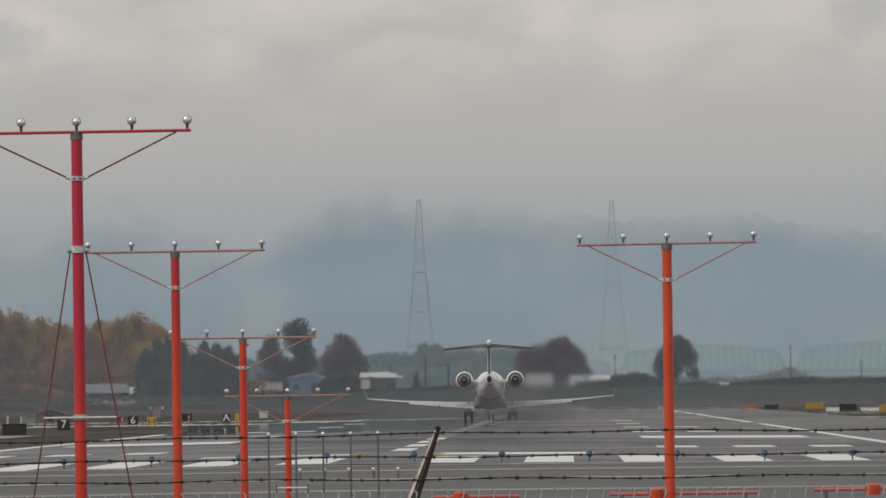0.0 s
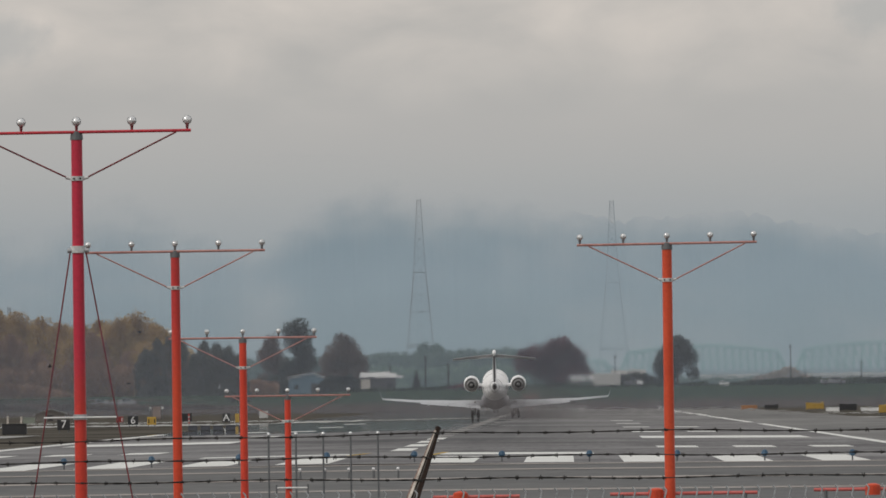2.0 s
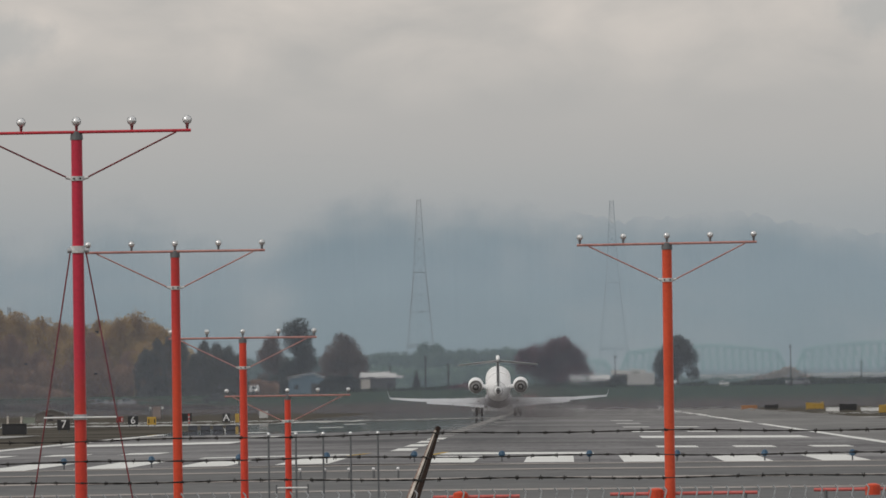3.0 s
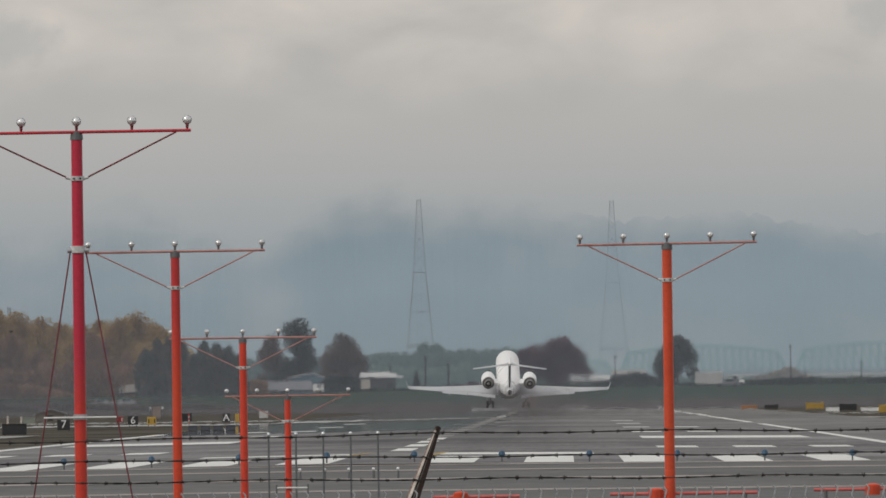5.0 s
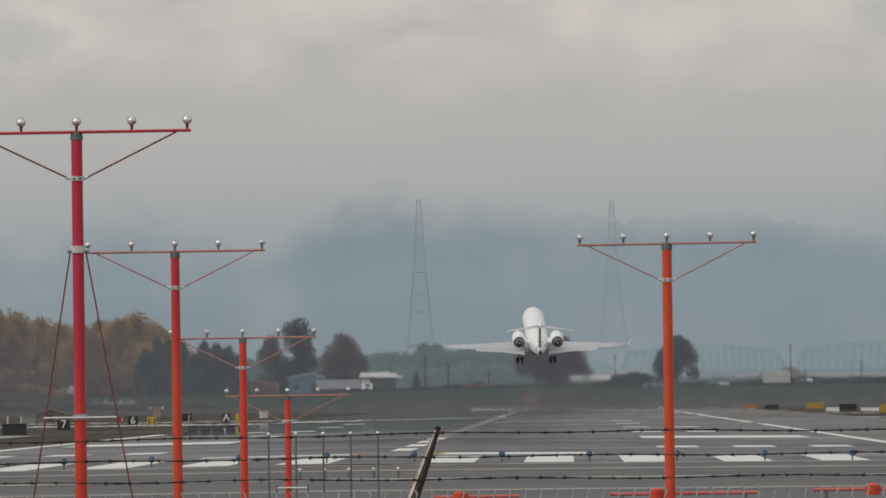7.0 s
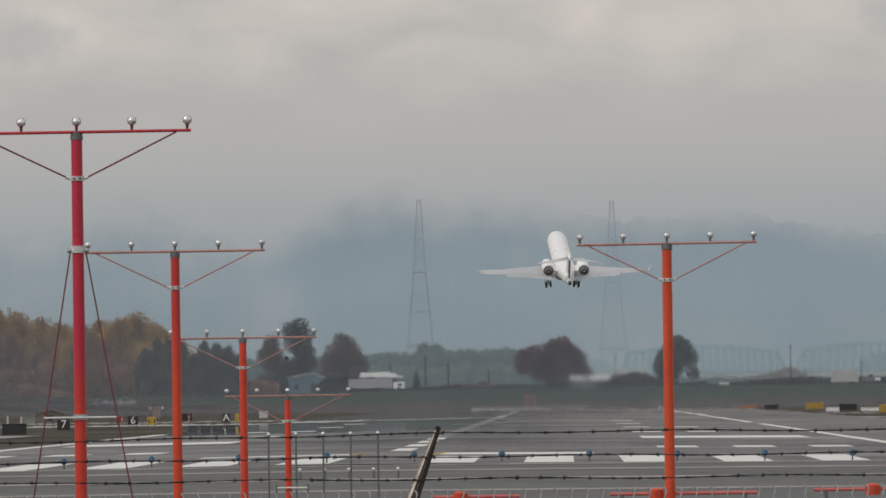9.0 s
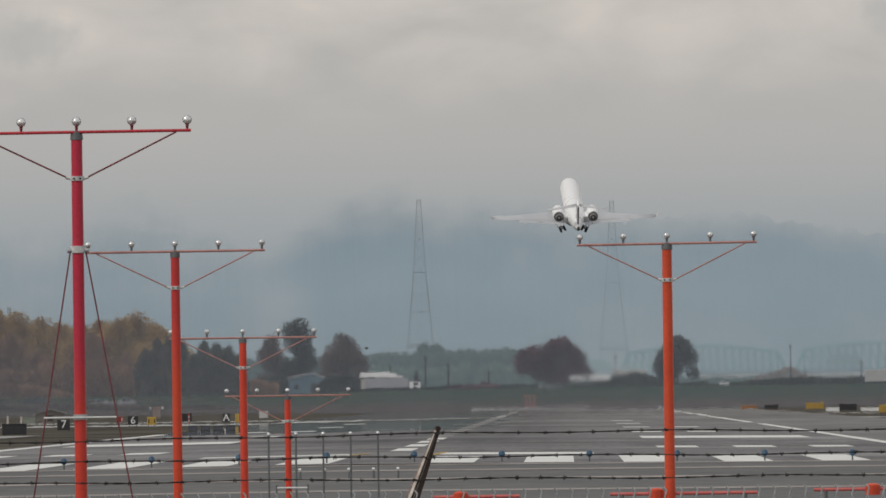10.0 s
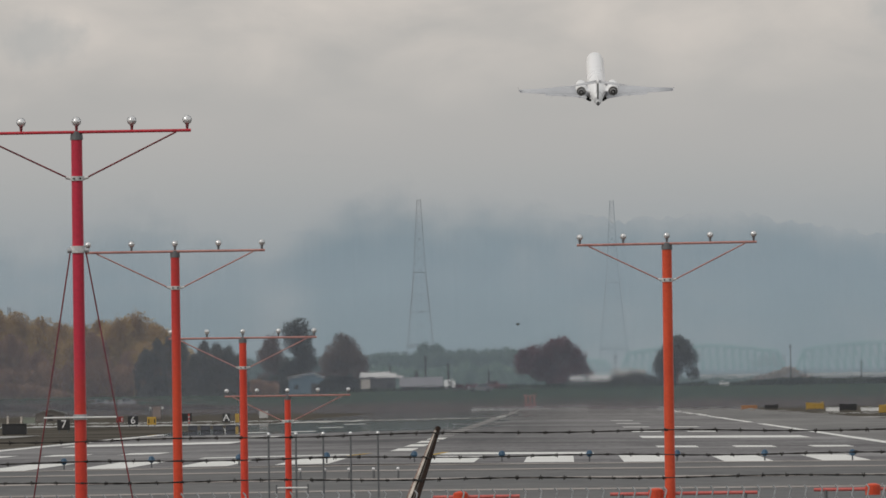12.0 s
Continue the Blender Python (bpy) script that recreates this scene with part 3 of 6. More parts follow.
BIRD_BLACK = surface("dark_feathers", (0.015, 0.014, 0.013), (0.04, 0.038, 0.035), 5.0, 0.8)
CLOUD = cloud_material()
BANK = bank_material()
WISP = wisp_material()
HILL = hill_material("hill_with_painted_haze", (0.250, 0.313, 0.346), (0.186, 0.243, 0.280))
MIST_NEAR = mist_material("thin_mist", (0.60, 0.67, 0.77), 0.23, 6.0, 44.0)
# the next two sheets emit the haze colour themselves
HAZE_GLOW_FAR = mist_material("river_haze_glow", (0.165, 0.222, 0.238), 0.30, 9.0, 24.0, True)
HAZE_GLOW_HIGH = mist_material("valley_haze_glow", (0.245, 0.305, 0.340), 0.60, 26.0, 63.0, True)


# ---- mesh helpers ----
def link(name, bm, material, parent=None, label="", smooth=False):
    me = bpy.data.meshes.new(name)
    bm.to_mesh(me)
    bm.free()
    if smooth:
        for p in me.polygons:
            p.use_smooth = True
    me.materials.append(material)
    ob = new(name, me)
    if parent is not None:
        ob.parent = parent
    if label:
        ob["label"] = label
    return ob


def part(name, bm, material, parent, label="", smooth=False):
    return link(name, bm, material, parent, label, smooth)


def empty(name, m, label, category, group="", kind=""):
    ob = new(name)
    ob.matrix_basis = m
    return tagged(ob, label, category, group, kind)


def box(bm, x0, x1, y0, y1, z0, z1):
    v = [bm.verts.new((x, y, z)) for z in (z0, z1) for x, y in ((x0, y0), (x1, y0), (x1, y1), (x0, y1))]
    for f in ((3, 2, 1, 0), (4, 5, 6, 7), (0, 1, 5, 4), (1, 2, 6, 5), (2, 3, 7, 6), (3, 0, 4, 7)):
        bm.faces.new([v[i] for i in f])
    return bm


def boxed(x0, x1, y0, y1, z0, z1, bevel=0.0):
    bm = box(bmesh.new(), x0, x1, y0, y1, z0, z1)
    if bevel:
        bmesh.ops.bevel(bm, geom=list(bm.edges), offset=bevel, segments=2, affect="EDGES", profile=0.5)
    return bm


def tube(bm, a, b, r0, r1=None, n=8, caps=True):
    """A round bar from a to b."""
    r1 = r0 if r1 is None else r1
    a, b = Vector(a), Vector(b)
    q = (b - a).to_track_quat("Z", "Y")
    rings = []
    for c, r in ((a, r0), (b, r1)):
        rings.append([bm.verts.new(c + q @ Vector((r * math.cos(2 * math.pi * i / n), r * math.sin(2 * math.pi * i / n), 0))) for i in range(n)])
    for i in range(n):
        bm.faces.new((rings[0][i], rings[0][(i + 1) % n], rings[1][(i + 1) % n], rings[1][i]))
    if caps:
        bm.faces.new(rings[0][::-1])
        bm.faces.new(rings[1])
    return bm


def tubed(*bars, n=8):
    bm = bmesh.new()
    for bar in bars:
        tube(bm, bar[0], bar[1], bar[2], bar[3] if len(bar) > 3 else None, n)
    return bm


def loft(sections, closed=True):
    """Skin through rings of equal length; the ends are capped."""
    bm = bmesh.new()
    rings = [[bm.verts.new(p) for p in s] for s in sections]
    k = len(rings[0])
    for r, s in zip(rings, rings[1:]):
        for i in range(k):
            bm.faces.new((r[i], r[(i + 1) % k], s[(i + 1) % k], s[i]))
    if closed:
        bm.faces.new(rings[0][::-1])
        bm.faces.new(rings[-1])
    bmesh.ops.recalc_face_normals(bm, faces=bm.faces)
    return bm


def ball(bm, c, rx, ry, rz, u=10, v=7):
    m = Matrix.Translation(c) @ Matrix.Diagonal((rx, ry, rz, 1))
    bmesh.ops.create_uvsphere(bm, u_segments=u, v_segments=v, radius=1.0, matrix=m)
    return bm


def sheet(points):
    bm = bmesh.new()
    bm.faces.new([bm.verts.new(p) for p in points])
    return bm


# ---- ground, levee and runway ----
def profile(y):
    """Height of the land along the line of sight."""
    knots = ((-300, 0.0), (110, -0.05), (220, -0.7), (470, -0.66), (530, -0.36), (585, -0.32), (2826, -0.3), (2850, 0.1), (2928, 3.36), (2985, 3.4), (3060, 2.4), (4990, 2.0))
    for (a, p), (b, q) in zip(knots, knots[1:]):
        if y <= b:
            return p + (q - p) * (y - a) / (b - a)
    return knots[-1][1]


def dip(x, y):
    """The levee sinks a little towards the west."""
    if not 2826 < y < 3060:
        return 0.0
    f = min(1.0, max(0.0, (8.0 - x) / 40.0))
    g = min(1.0, (y - 2826) / 100) * min(1.0, (3060 - y) / 60)
    return -0.52 * f * f * (3 - 2 * f) * g


def ground_strip(name, ys, xs, material, lift, label, category):
    bm = bmesh.new()
    grid = [[bm.verts.new((x, y, profile(y) + dip(x, y) + lift + 0.06 * noise.noise((x * 0.05, y * 0.05, 3)) * (y > 2850))) for x in xs] for y in ys]
    for r, s in zip(grid, grid[1:]):
        for i in range(len(xs) - 1):
            bm.faces.new((r[i], r[i + 1], s[i + 1], s[i]))
    return tagged(link(name, bm, material), label, category, kind="structure")


ground_strip("ground", [-300, 0, 110, 220, 470, 530, 585, 900, 1400, 2000, 2500, 2826, 2850, 2876, 2902, 2928, 2985, 3060, 3600, 4990],
             [-1500, -600, -250, -120, -60, -40, -32, -25, -18, -12, -6, 0, 8, 25, 60, 120, 250, 600, 1500], GRASS, 0.0, "mown airfield grass reaching to the levee", "ground")
ground_strip("levee_verge", [2829, 2850, 2862, 2874, 2884], [x * 12.0 for x in range(-40, 41)], LEVEE, 0.1, "dry brownish verge at the foot of the levee", "verge")
ground_strip("levee_bank", [2884, 2896, 2907, 2918, 2928, 2934], [x * 12.0 for x in range(-40, 41)], LEVEE, 0.12, "green grassy bank of the levee", "levee")

RW = Matrix.Translation((-2.72, 589.0, 0.0)) @ pose(0, 0, 0, 0, 0, -0.407)


def crown(o):
    return -0.0095 * abs(o)


def runway_piece(name, s0, s1, o0, o1, material, lift=0.0, z=None, kind="structure", steps=1, label="", category=""):
    """A flat piece on the crowned runway: s along it from the threshold, o across it."""
    z = z or (lambda s, o: crown(o))
    cuts = sorted({o0, o1, *([0.0] if o0 < 0 < o1 else [])})
    bm = bmesh.new()
    rows = []
    for k in range(steps + 1):
        s = s0 + (s1 - s0) * k / steps
        rows.append([bm.verts.new((o, s, z(s, o) + lift)) for o in cuts])
    for r, q in zip(rows, rows[1:]):
        for i in range(len(cuts) - 1):
            bm.faces.new((r[i], r[i + 1], q[i + 1], q[i]))
    ob = link(name, bm, material)
    ob.matrix_basis = RW
    return tagged(ob, label, category, kind=kind)


def slanting_line(s0, o0, s1, o1, wide, material, label):
    """A painted line that runs aslant over the runway."""
    pts = [(o0, s0), (o0 + wide, s0), (o1 + wide, s1), (o1, s1)]
    ob = link("runway_marking", sheet([(o, s, crown(o) + 0.02) for o, s in pts]), material)
    ob.matrix_basis = RW
    return tagged(ob, label, "marking", kind="structure")


def overrun_z(s, o):
    return max(crown(o), -0.22) + min(0.0, max(-0.5, (s + 4) * 0.0048))


runway_piece("runway", -12, 2236, -22.9, 22.9, ASPHALT, label="damp grey asphalt runway with a crowned surface", category="runway")
runway_piece("overrun", -150, -12, -60, 60, OVERRUN, 0.0, overrun_z, steps=12, label="dark asphalt overrun before the runway", category="pavement")


def marking(s0, s1, o0, o1, label, material=PAINT, lift=0.012, z=None, group=""):
    ob = runway_piece("runway_marking", s0, s1, o0, o1, material, lift, z, label=label, category="marking")
    if group:
        ob["group"] = group
    return ob


for k in range(6):
    marking(-6, 56, 1.98 + 3.46 * k, 3.72 + 3.46 * k, "white painted threshold stripe", group="threshold stripes")
    marking(-6, 56, -3.15 - 3.48 * k, -1.30 - 3.48 * k, "white painted threshold stripe", group="threshold stripes")
for side in (-1, 1):
    a, b = sorted((side * 21.85, side * 22.5)) if side > 0 else (-22.3, -21.4)
    first, second = (735, 805) if side > 0 else (620, 620)
    marking(0, first, a, b, "long white runway edge line")
    if side > 0:
        marking(second, 2236, a, b, "long white runway edge line")
    for k in range(3):
        a, b = sorted((side * (10.95 + 3.42 * k), side * (12.75 + 3.42 * k)))
        marking(152, 175, a, b, "white touchdown zone bar", group="touchdown zone bars")
    for s_at, rows_of in ((457, 2), (610, 2), (762, 1), (914, 1)):
        for k in range(rows_of):
            a, b = sorted((side * (11.0 + 3.5 * k), side * (12.9 + 3.5 * k)))
            marking(s_at, s_at + 23, a, b, "white touchdown zone bar", group="touchdown zone bars")
    a, b = sorted((side * 11.0, side * 20.0))
    marking(312, 358, a, b, "broad white aiming point bar", group="aiming point bars")
marking(74, 96, 1.9, 8.0, "white stroke of the runway number", group="runway number strokes")
marking(78, 90, -7.6, -1.6, "white stroke of the runway number", group="runway number strokes")
for k in range(30):
    s = 118 + 61.0 * k
    marking(s, s + 36.6, -0.45, 0.45, "white centre line dash", PAINT if k < 4 or k == 18 else OLD_PAINT, group="centre line dashes")
marking(1100, 1205, -22.8, -14.0, "pale worn band across the wet runway", PALE_CONCRETE)
marking(1120, 1200, -14.0, 0.5, "pale worn band across the wet runway", OLD_PAINT)
slanting_line(72, -1.72, 93, -1.2, 0.3, YELLOW_PAINT, "thin yellow guide line aslant on the runway")
slanting_line(66, 1.55, 100, 1.9, 0.25, YELLOW_PAINT, "thin yellow guide line aslant on the runway")
for s, wide in ((-16.0, 3.0), (-36.0, 4.0), (-66.0, 5.0), (-100.0, 4.0)):
    marking(s, s + wide, -59, 59, "pale worn band across the overrun", BAND_PAINT, 0.012, overrun_z, group="overrun bands")


# ---- approach lights ----
def lamp_head(parent, x, z, r=0.06):
    part("lamp_holder", tubed(((x, 0, z), (x, 0, z + 0.07), 0.016, 0.024)), GUY_RED if r > 0.05 else GREY_PIPE, parent)
    bm = ball(bmesh.new(), (x, -0.01, z + 0.07 + r * 0.9), r, r * 0.8, r, 12, 8)
    lamp = part("lamp", bm, LAMP_GLASS, parent, "silvery lamp bulb", True)
    part("lamp_rim", tubed(((x, 0.005, z + 0.07 + r * 0.9), (x, 0.03, z + 0.07 + r * 0.9), r * 1.12, r * 0.9), n=14), STEEL, lamp)


def approach_mast(x, y, top, material, base, half=1.46, radius=0.078, collar=0.6, group="approach light masts", bulb=0.048, bar_paint=DULL_RED, slope=0.0):
    """slope: how far the crossbar climbs to its right, in metres a metre."""
    t = empty("approach_light_mast", pose(x, y, 0), "tall orange tubular mast with a five-lamp crossbar", "approach light", group)
    part("pole", tubed(((0, 0, base), (0, 0, top), radius * 1.06, radius * 0.94), n=20), material, t, smooth=False)
    part("top_cap", tubed(((0, 0, top - 0.09), (0, 0, top + 0.025), radius * 1.1, radius * 0.95), n=16), GREY_PIPE, t, "grey metal cap")
    part("crossbar", tubed(((-half - 0.05, -0.05, top + 0.01 - slope * half), (half + 0.05, -0.05, top + 0.01 + slope * half), 0.0205), n=8), bar_paint, t)
    part("collar", tubed(((0, 0, top - collar - 0.03), (0, 0, top - collar + 0.03), radius * 1.18), n=16), BRIGHT_STEEL, t, "bare steel collar")
    for s in (-1, 1):
        part("collar_bolt", tubed(((s * radius * 0.55, -radius * 1.05 - 0.02, top - collar), (s * radius * 0.55, -radius * 0.9, top - collar), 0.014), n=6), AIR_DARK, t)
    for s in (-1, 1):
        part("brace", tubed(((s * (radius + 0.05), -0.02, top - collar + 0.01), (s * half * 0.9, -0.05, top - 0.01 + slope * s * half), 0.0115)), DULL_RED if bar_paint == DULL_RED else GUY_RED, t)
        part("brace_lug", tubed(((s * radius, -0.02, top - collar), (s * (radius + 0.07), -0.02, top - collar + 0.012), 0.02)), BRIGHT_STEEL, t)
    for k in range(5):
        lamp_head(t, -half + half * k / 2, top + 0.03 + slope * (-half + half * k / 2), bulb)
    return t


m1 = approach_mast(-4.81, 223, 5.80, MAST_RED, -0.7, bulb=0.056, bar_paint=RED_ORANGE, slope=0.004)
part("guy_collar", tubed(((0, 0, 4.22), (0, 0, 4.31), 0.10), n=16), BRIGHT_STEEL, m1, "bare steel collar")
for s, foot in ((-1, -0.9), (1, 0.97)):
    part("guy_rod", tubed(((s * 0.1, -0.03, 4.25), (foot, -0.05, -0.7), 0.010)), GUY_RED, m1, "thin red guy rod")
    part("guy_lug", tubed(((s * 0.06, -0.03, 4.25), (s * 0.14, -0.03, 4.25), 0.03)), STEEL, m1)
part("spreader", tubed(((-0.48, -0.1, 2.05), (0.48, -0.1, 2.05), 0.011)), WHITE_METAL, m1, "white horizontal tube")
part("spreader_collar", tubed(((0, 0, 2.02), (0, 0, 2.09), 0.092), n=16), STEEL, m1)
approach_mast(-4.50, 284, 4.745, MAST_VERMILION, -0.7, slope=0.003)
approach_mast(-4.11, 345, 3.50, VERMILION, -0.7)
m4 = approach_mast(-3.78, 406, 2.32, VERMILION, -0.7)
part("spreader", tubed(((-0.29, -0.1, 0.12), (0.46, -0.1, 0.12), 0.02)), WHITE_METAL, m4, "white horizontal tube")
for dx in (-0.29, 0.46):
    part("spreader_leg", tubed(((dx, -0.1, -0.7), (dx, -0.1, 0.2), 0.022)), GREY_PIPE, m4)
approach_mast(3.757, 284, 4.765, ORANGE, -0.7, radius=0.086, slope=0.0065)


def pipe_light(x, y, z0, z1, r, group, label):
    t = empty("approach_light", pose(x, y, 0), label, "approach light", group)
    part("post", tubed(((0, 0, z0), (0, 0, z1 - 0.06), r)), GREY_PIPE, t)
    part("lamp", ball(bmesh.new(), (0, 0, z1 - 0.02), 0.056, 0.052, 0.056), LAMP_GLASS, t, "white lamp head", True)
    part("lamp_cup", tubed(((0, 0, z1 - 0.12), (0, 0, z1 - 0.06), 0.025, 0.058)), STEEL, t)


for k in range(5):
    pipe_light(-4.89 + 0.755 * k, 467, -0.68, 1.30, 0.028, "pole lights before the runway", "grey pole with a white approach lamp")
    pipe_light(-4.56 + 0.765 * k, 528, -0.40, 0.05, 0.045, "low lights before the runway", "short post with a white approach lamp")


def threshold_light(o):
    m = RW @ Matrix.Translation((o, 0, -0.0095 * abs(o)))
    t = empty("threshold_light", m, "blue runway end light on a short stem", "runway light", "threshold lights")
    part("stem", tubed(((0, 0, -0.02), (0, 0, 0.2), 0.03)), GREY_PIPE, t)
    part("housing", tubed(((0, 0, 0.17), (0, 0, 0.25), 0.06, 0.13), ((0, 0, 0.25), (0, 0, 0.33), 0.13, 0.11), n=12), BLUE_LENS, t, "blue rounded housing")
    part("lens", ball(bmesh.new(), (0, 0, 0.33), 0.1, 0.1, 0.07), BLUE_LENS, t, smooth=True)


for k in range(-6, 7):
    threshold_light(1.62 + 3.05 * k)


def orange_rail(x0, x1, dome, z):
    t = empty("conduit_rail", pose(dome, 284, 0), "low orange pipe rail with a round junction cap", "pipe rail", "orange pipe rails")
    part("pipe", tubed(((x0 - dome, 0, z), (x1 - dome, 0, z), 0.03), n=10), FADED_ORANGE, t)
    part("junction_cap", ball(tubed(((0, 0, z - 0.1), (0, 0, z + 0.05), 0.13), n=12), (0, 0, z + 0.05), 0.13, 0.13, 0.05), ORANGE, t, "round orange cap")
    for x in (x0 + 0.2, x1 - 0.2):
        part("post", tubed(((x - dome, 0, -0.72), (x - dome, 0, z), 0.03)), GREY_PIPE, t)


orange_rail(-0.25, 1.23, 0.24, 0.57)
orange_rail(2.75, 5.22, 3.52, 0.58)
orange_rail(6.17, 9.2, 7.16, 0.61)


# ---- perimeter fence near the camera ----
fence = empty("perimeter_fence", pose(0, 82, 0), "chain-link fence topped with three barbed wires", "fence")
FENCE_X = (-9.24, -6.19, -3.14, -0.09, 2.96, 6.01, 9.06)
for px in FENCE_X:
    part("post", tubed(((px - 0.08, 0, -0.06), (px - 0.08, 0, 1.76), 0.03), n=12), STEEL, fence)
    a, b = Vector((px - 0.09, 0.0, 1.72)), Vector((px + 0.051, 0.26, 2.100))
    along = (b - a).normalized()
    side = (Vector((1, 0, 0)) - along * along.x).normalized()
    back = along.cross(side)
    if back.y < 0:
        back = -back
    # strip colours carry light and shade: pale sunlit face, dark groove and edge
    for nm, u0, u1, v0, v1, mat, text in (("barb_arm", -0.72, -0.28, -0.010, 0.004, ARM_PALE, "steel extension arm with its sunlit face painted pale"),
                                          ("arm_groove", -0.28, 0.0, -0.003, 0.006, ARM_SHADE, "arm groove with its shade painted in"),
                                          ("arm_flange", 0.0, 0.26, -0.008, 0.006, ARM_GREY, "arm flange painted in a shaded grey"),
                                          ("arm_edge", 0.26, 1.0, -0.012, 0.008, ARM_SHADE, "arm edge with its shade painted in"),
                                          ("arm_rim", -1.0, -0.72, -0.006, 0.008, ARM_RUST, "rust-stained rim")):
        part(nm, loft([[p + side * u * w + back * v for u, v in ((u0, v0), (u1, v0), (u1, v1), (u0, v1))] for p, w in ((a, 0.033), (a.lerp(b, 0.5), 0.024), (b, 0.0118))]), mat, fence, text)
    part("arm_tip", tubed((b - along * 0.012, b + along * 0.012, 0.014), n=8), ARM_SHADE, fence, "dark rounded arm tip")
    for f in (0.33, 0.62, 0.93):
        q = a.lerp(b, f)
        part("wire_clip", tubed((q - side * 0.024 - back * 0.016, q + side * 0.022 - back * 0.016, 0.0035), n=5), DARK_STEEL, fence)
part("top_rail", tubed(((-12, 0, 1.712), (12, 0, 1.712), 0.024), n=10), STEEL, fence)


def barbed_strand(y, z, phase, arch=0.0):
    bm = bmesh.new()
    n = 240
    for k in range(n):
        for ph in (0.0, math.pi):
            p = []
            for kk in (k, k + 1):
                x = -12 + 24.0 * kk / n
                tw = x * 40 + ph
                sag = 0.005 * math.sin(x * 1.03 + phase) + 0.004 * math.sin(x * 5.1 + phase * 2) + arch * math.exp(-((x - 0.3) / 1.6) ** 2)
                p.append((x, y + 0.0022 * math.cos(tw), z + sag + 0.0022 * math.sin(tw)))
            tube(bm, p[0], p[1], 0.0024, n=4, caps=False)
    rnd = random.Random(int(phase * 10))
    x = -12 + phase * 0.05
    while x < 12:
        sag = 0.005 * math.sin(x * 1.03 + phase) + 0.004 * math.sin(x * 5.1 + phase * 2) + arch * math.exp(-((x - 0.3) / 1.6) ** 2)
        for j in range(2):
            a = rnd.uniform(0, math.pi)
            d = Vector((rnd.uniform(-0.5, 0.5) * 0.012, math.cos(a) * 0.0115, math.sin(a) * 0.0115))
            c = Vector((x + j * 0.006, y, z + sag))
            tube(bm, c - d, c + d, 0.0022, n=4)
        tube(bm, (x - 0.006, y, z + sag), (x + 0.012, y, z + sag), 0.006, n=6)
        x += 0.122 + rnd.uniform(-0.008, 0.008)
    part("barbed_wire", bm, DARK_STEEL, fence, "dark twisted barbed wire")


barbed_strand(0.25, 2.069, 1.0, 0.008)
barbed_strand(0.17, 1.963, 2.0)
barbed_strand(0.08, 1.859, 3.0)

bm = bmesh.new()
pitch = 0.0755
count = int(12 / pitch)
for k in range(count):
    x0 = -6 + k * pitch
    zs = [0.02 + 0.0755 * j for j in range(24)]
    for j in range(23):
        zig = pitch / 2 if j % 2 else 0.0
        zag = pitch / 2 - zig
        tube(bm, (x0 + zig, 0.004, zs[j]), (x0 + zag, 0.004, zs[j + 1]), 0.002, n=3, caps=False)
        tube(bm, (x0 - zig, -0.004, zs[j]), (x0 - zag, -0.004, zs[j + 1]), 0.002, n=3, caps=False)
    tube(bm, (x0 + pitch / 2, 0, zs[-1]), (x0 + pitch / 2 + 0.008, 0, 1.79), 0.0042, n=5)
    tube(bm, (x0 + pitch / 2 + 0.008, 0, 1.79), (x0 + pitch / 2 - 0.006, 0, 1.808), 0.0042, n=5)
tagged(part("chain_link", bm, STEEL, fence, "galvanised chain-link mesh"), kind="stuff")


# ---- aircraft ----
def ring(y, z, rx, rz, n=24):
    return [(rx * math.cos(2 * math.pi * i / n), y, z + rz * math.sin(2 * math.pi * i / n)) for i in range(n)]


def airfoil(x, y_le, chord, z, thick, droop=0.0):
    """A wing section across the span at x; droop lowers its trailing edge."""
    top, low = [], []
    for f, t in ((0.0, 0.0), (0.04, 0.36), (0.15, 0.48), (0.35, 0.5), (0.6, 0.36), (0.85, 0.14), (1.0, 0.02)):
        top.append((x, y_le - f * chord, z - f * droop + t * thick))
        low.append((x, y_le - f * chord, z - f * droop - t * thick * 0.8))
    return top + low[-1:0:-1]


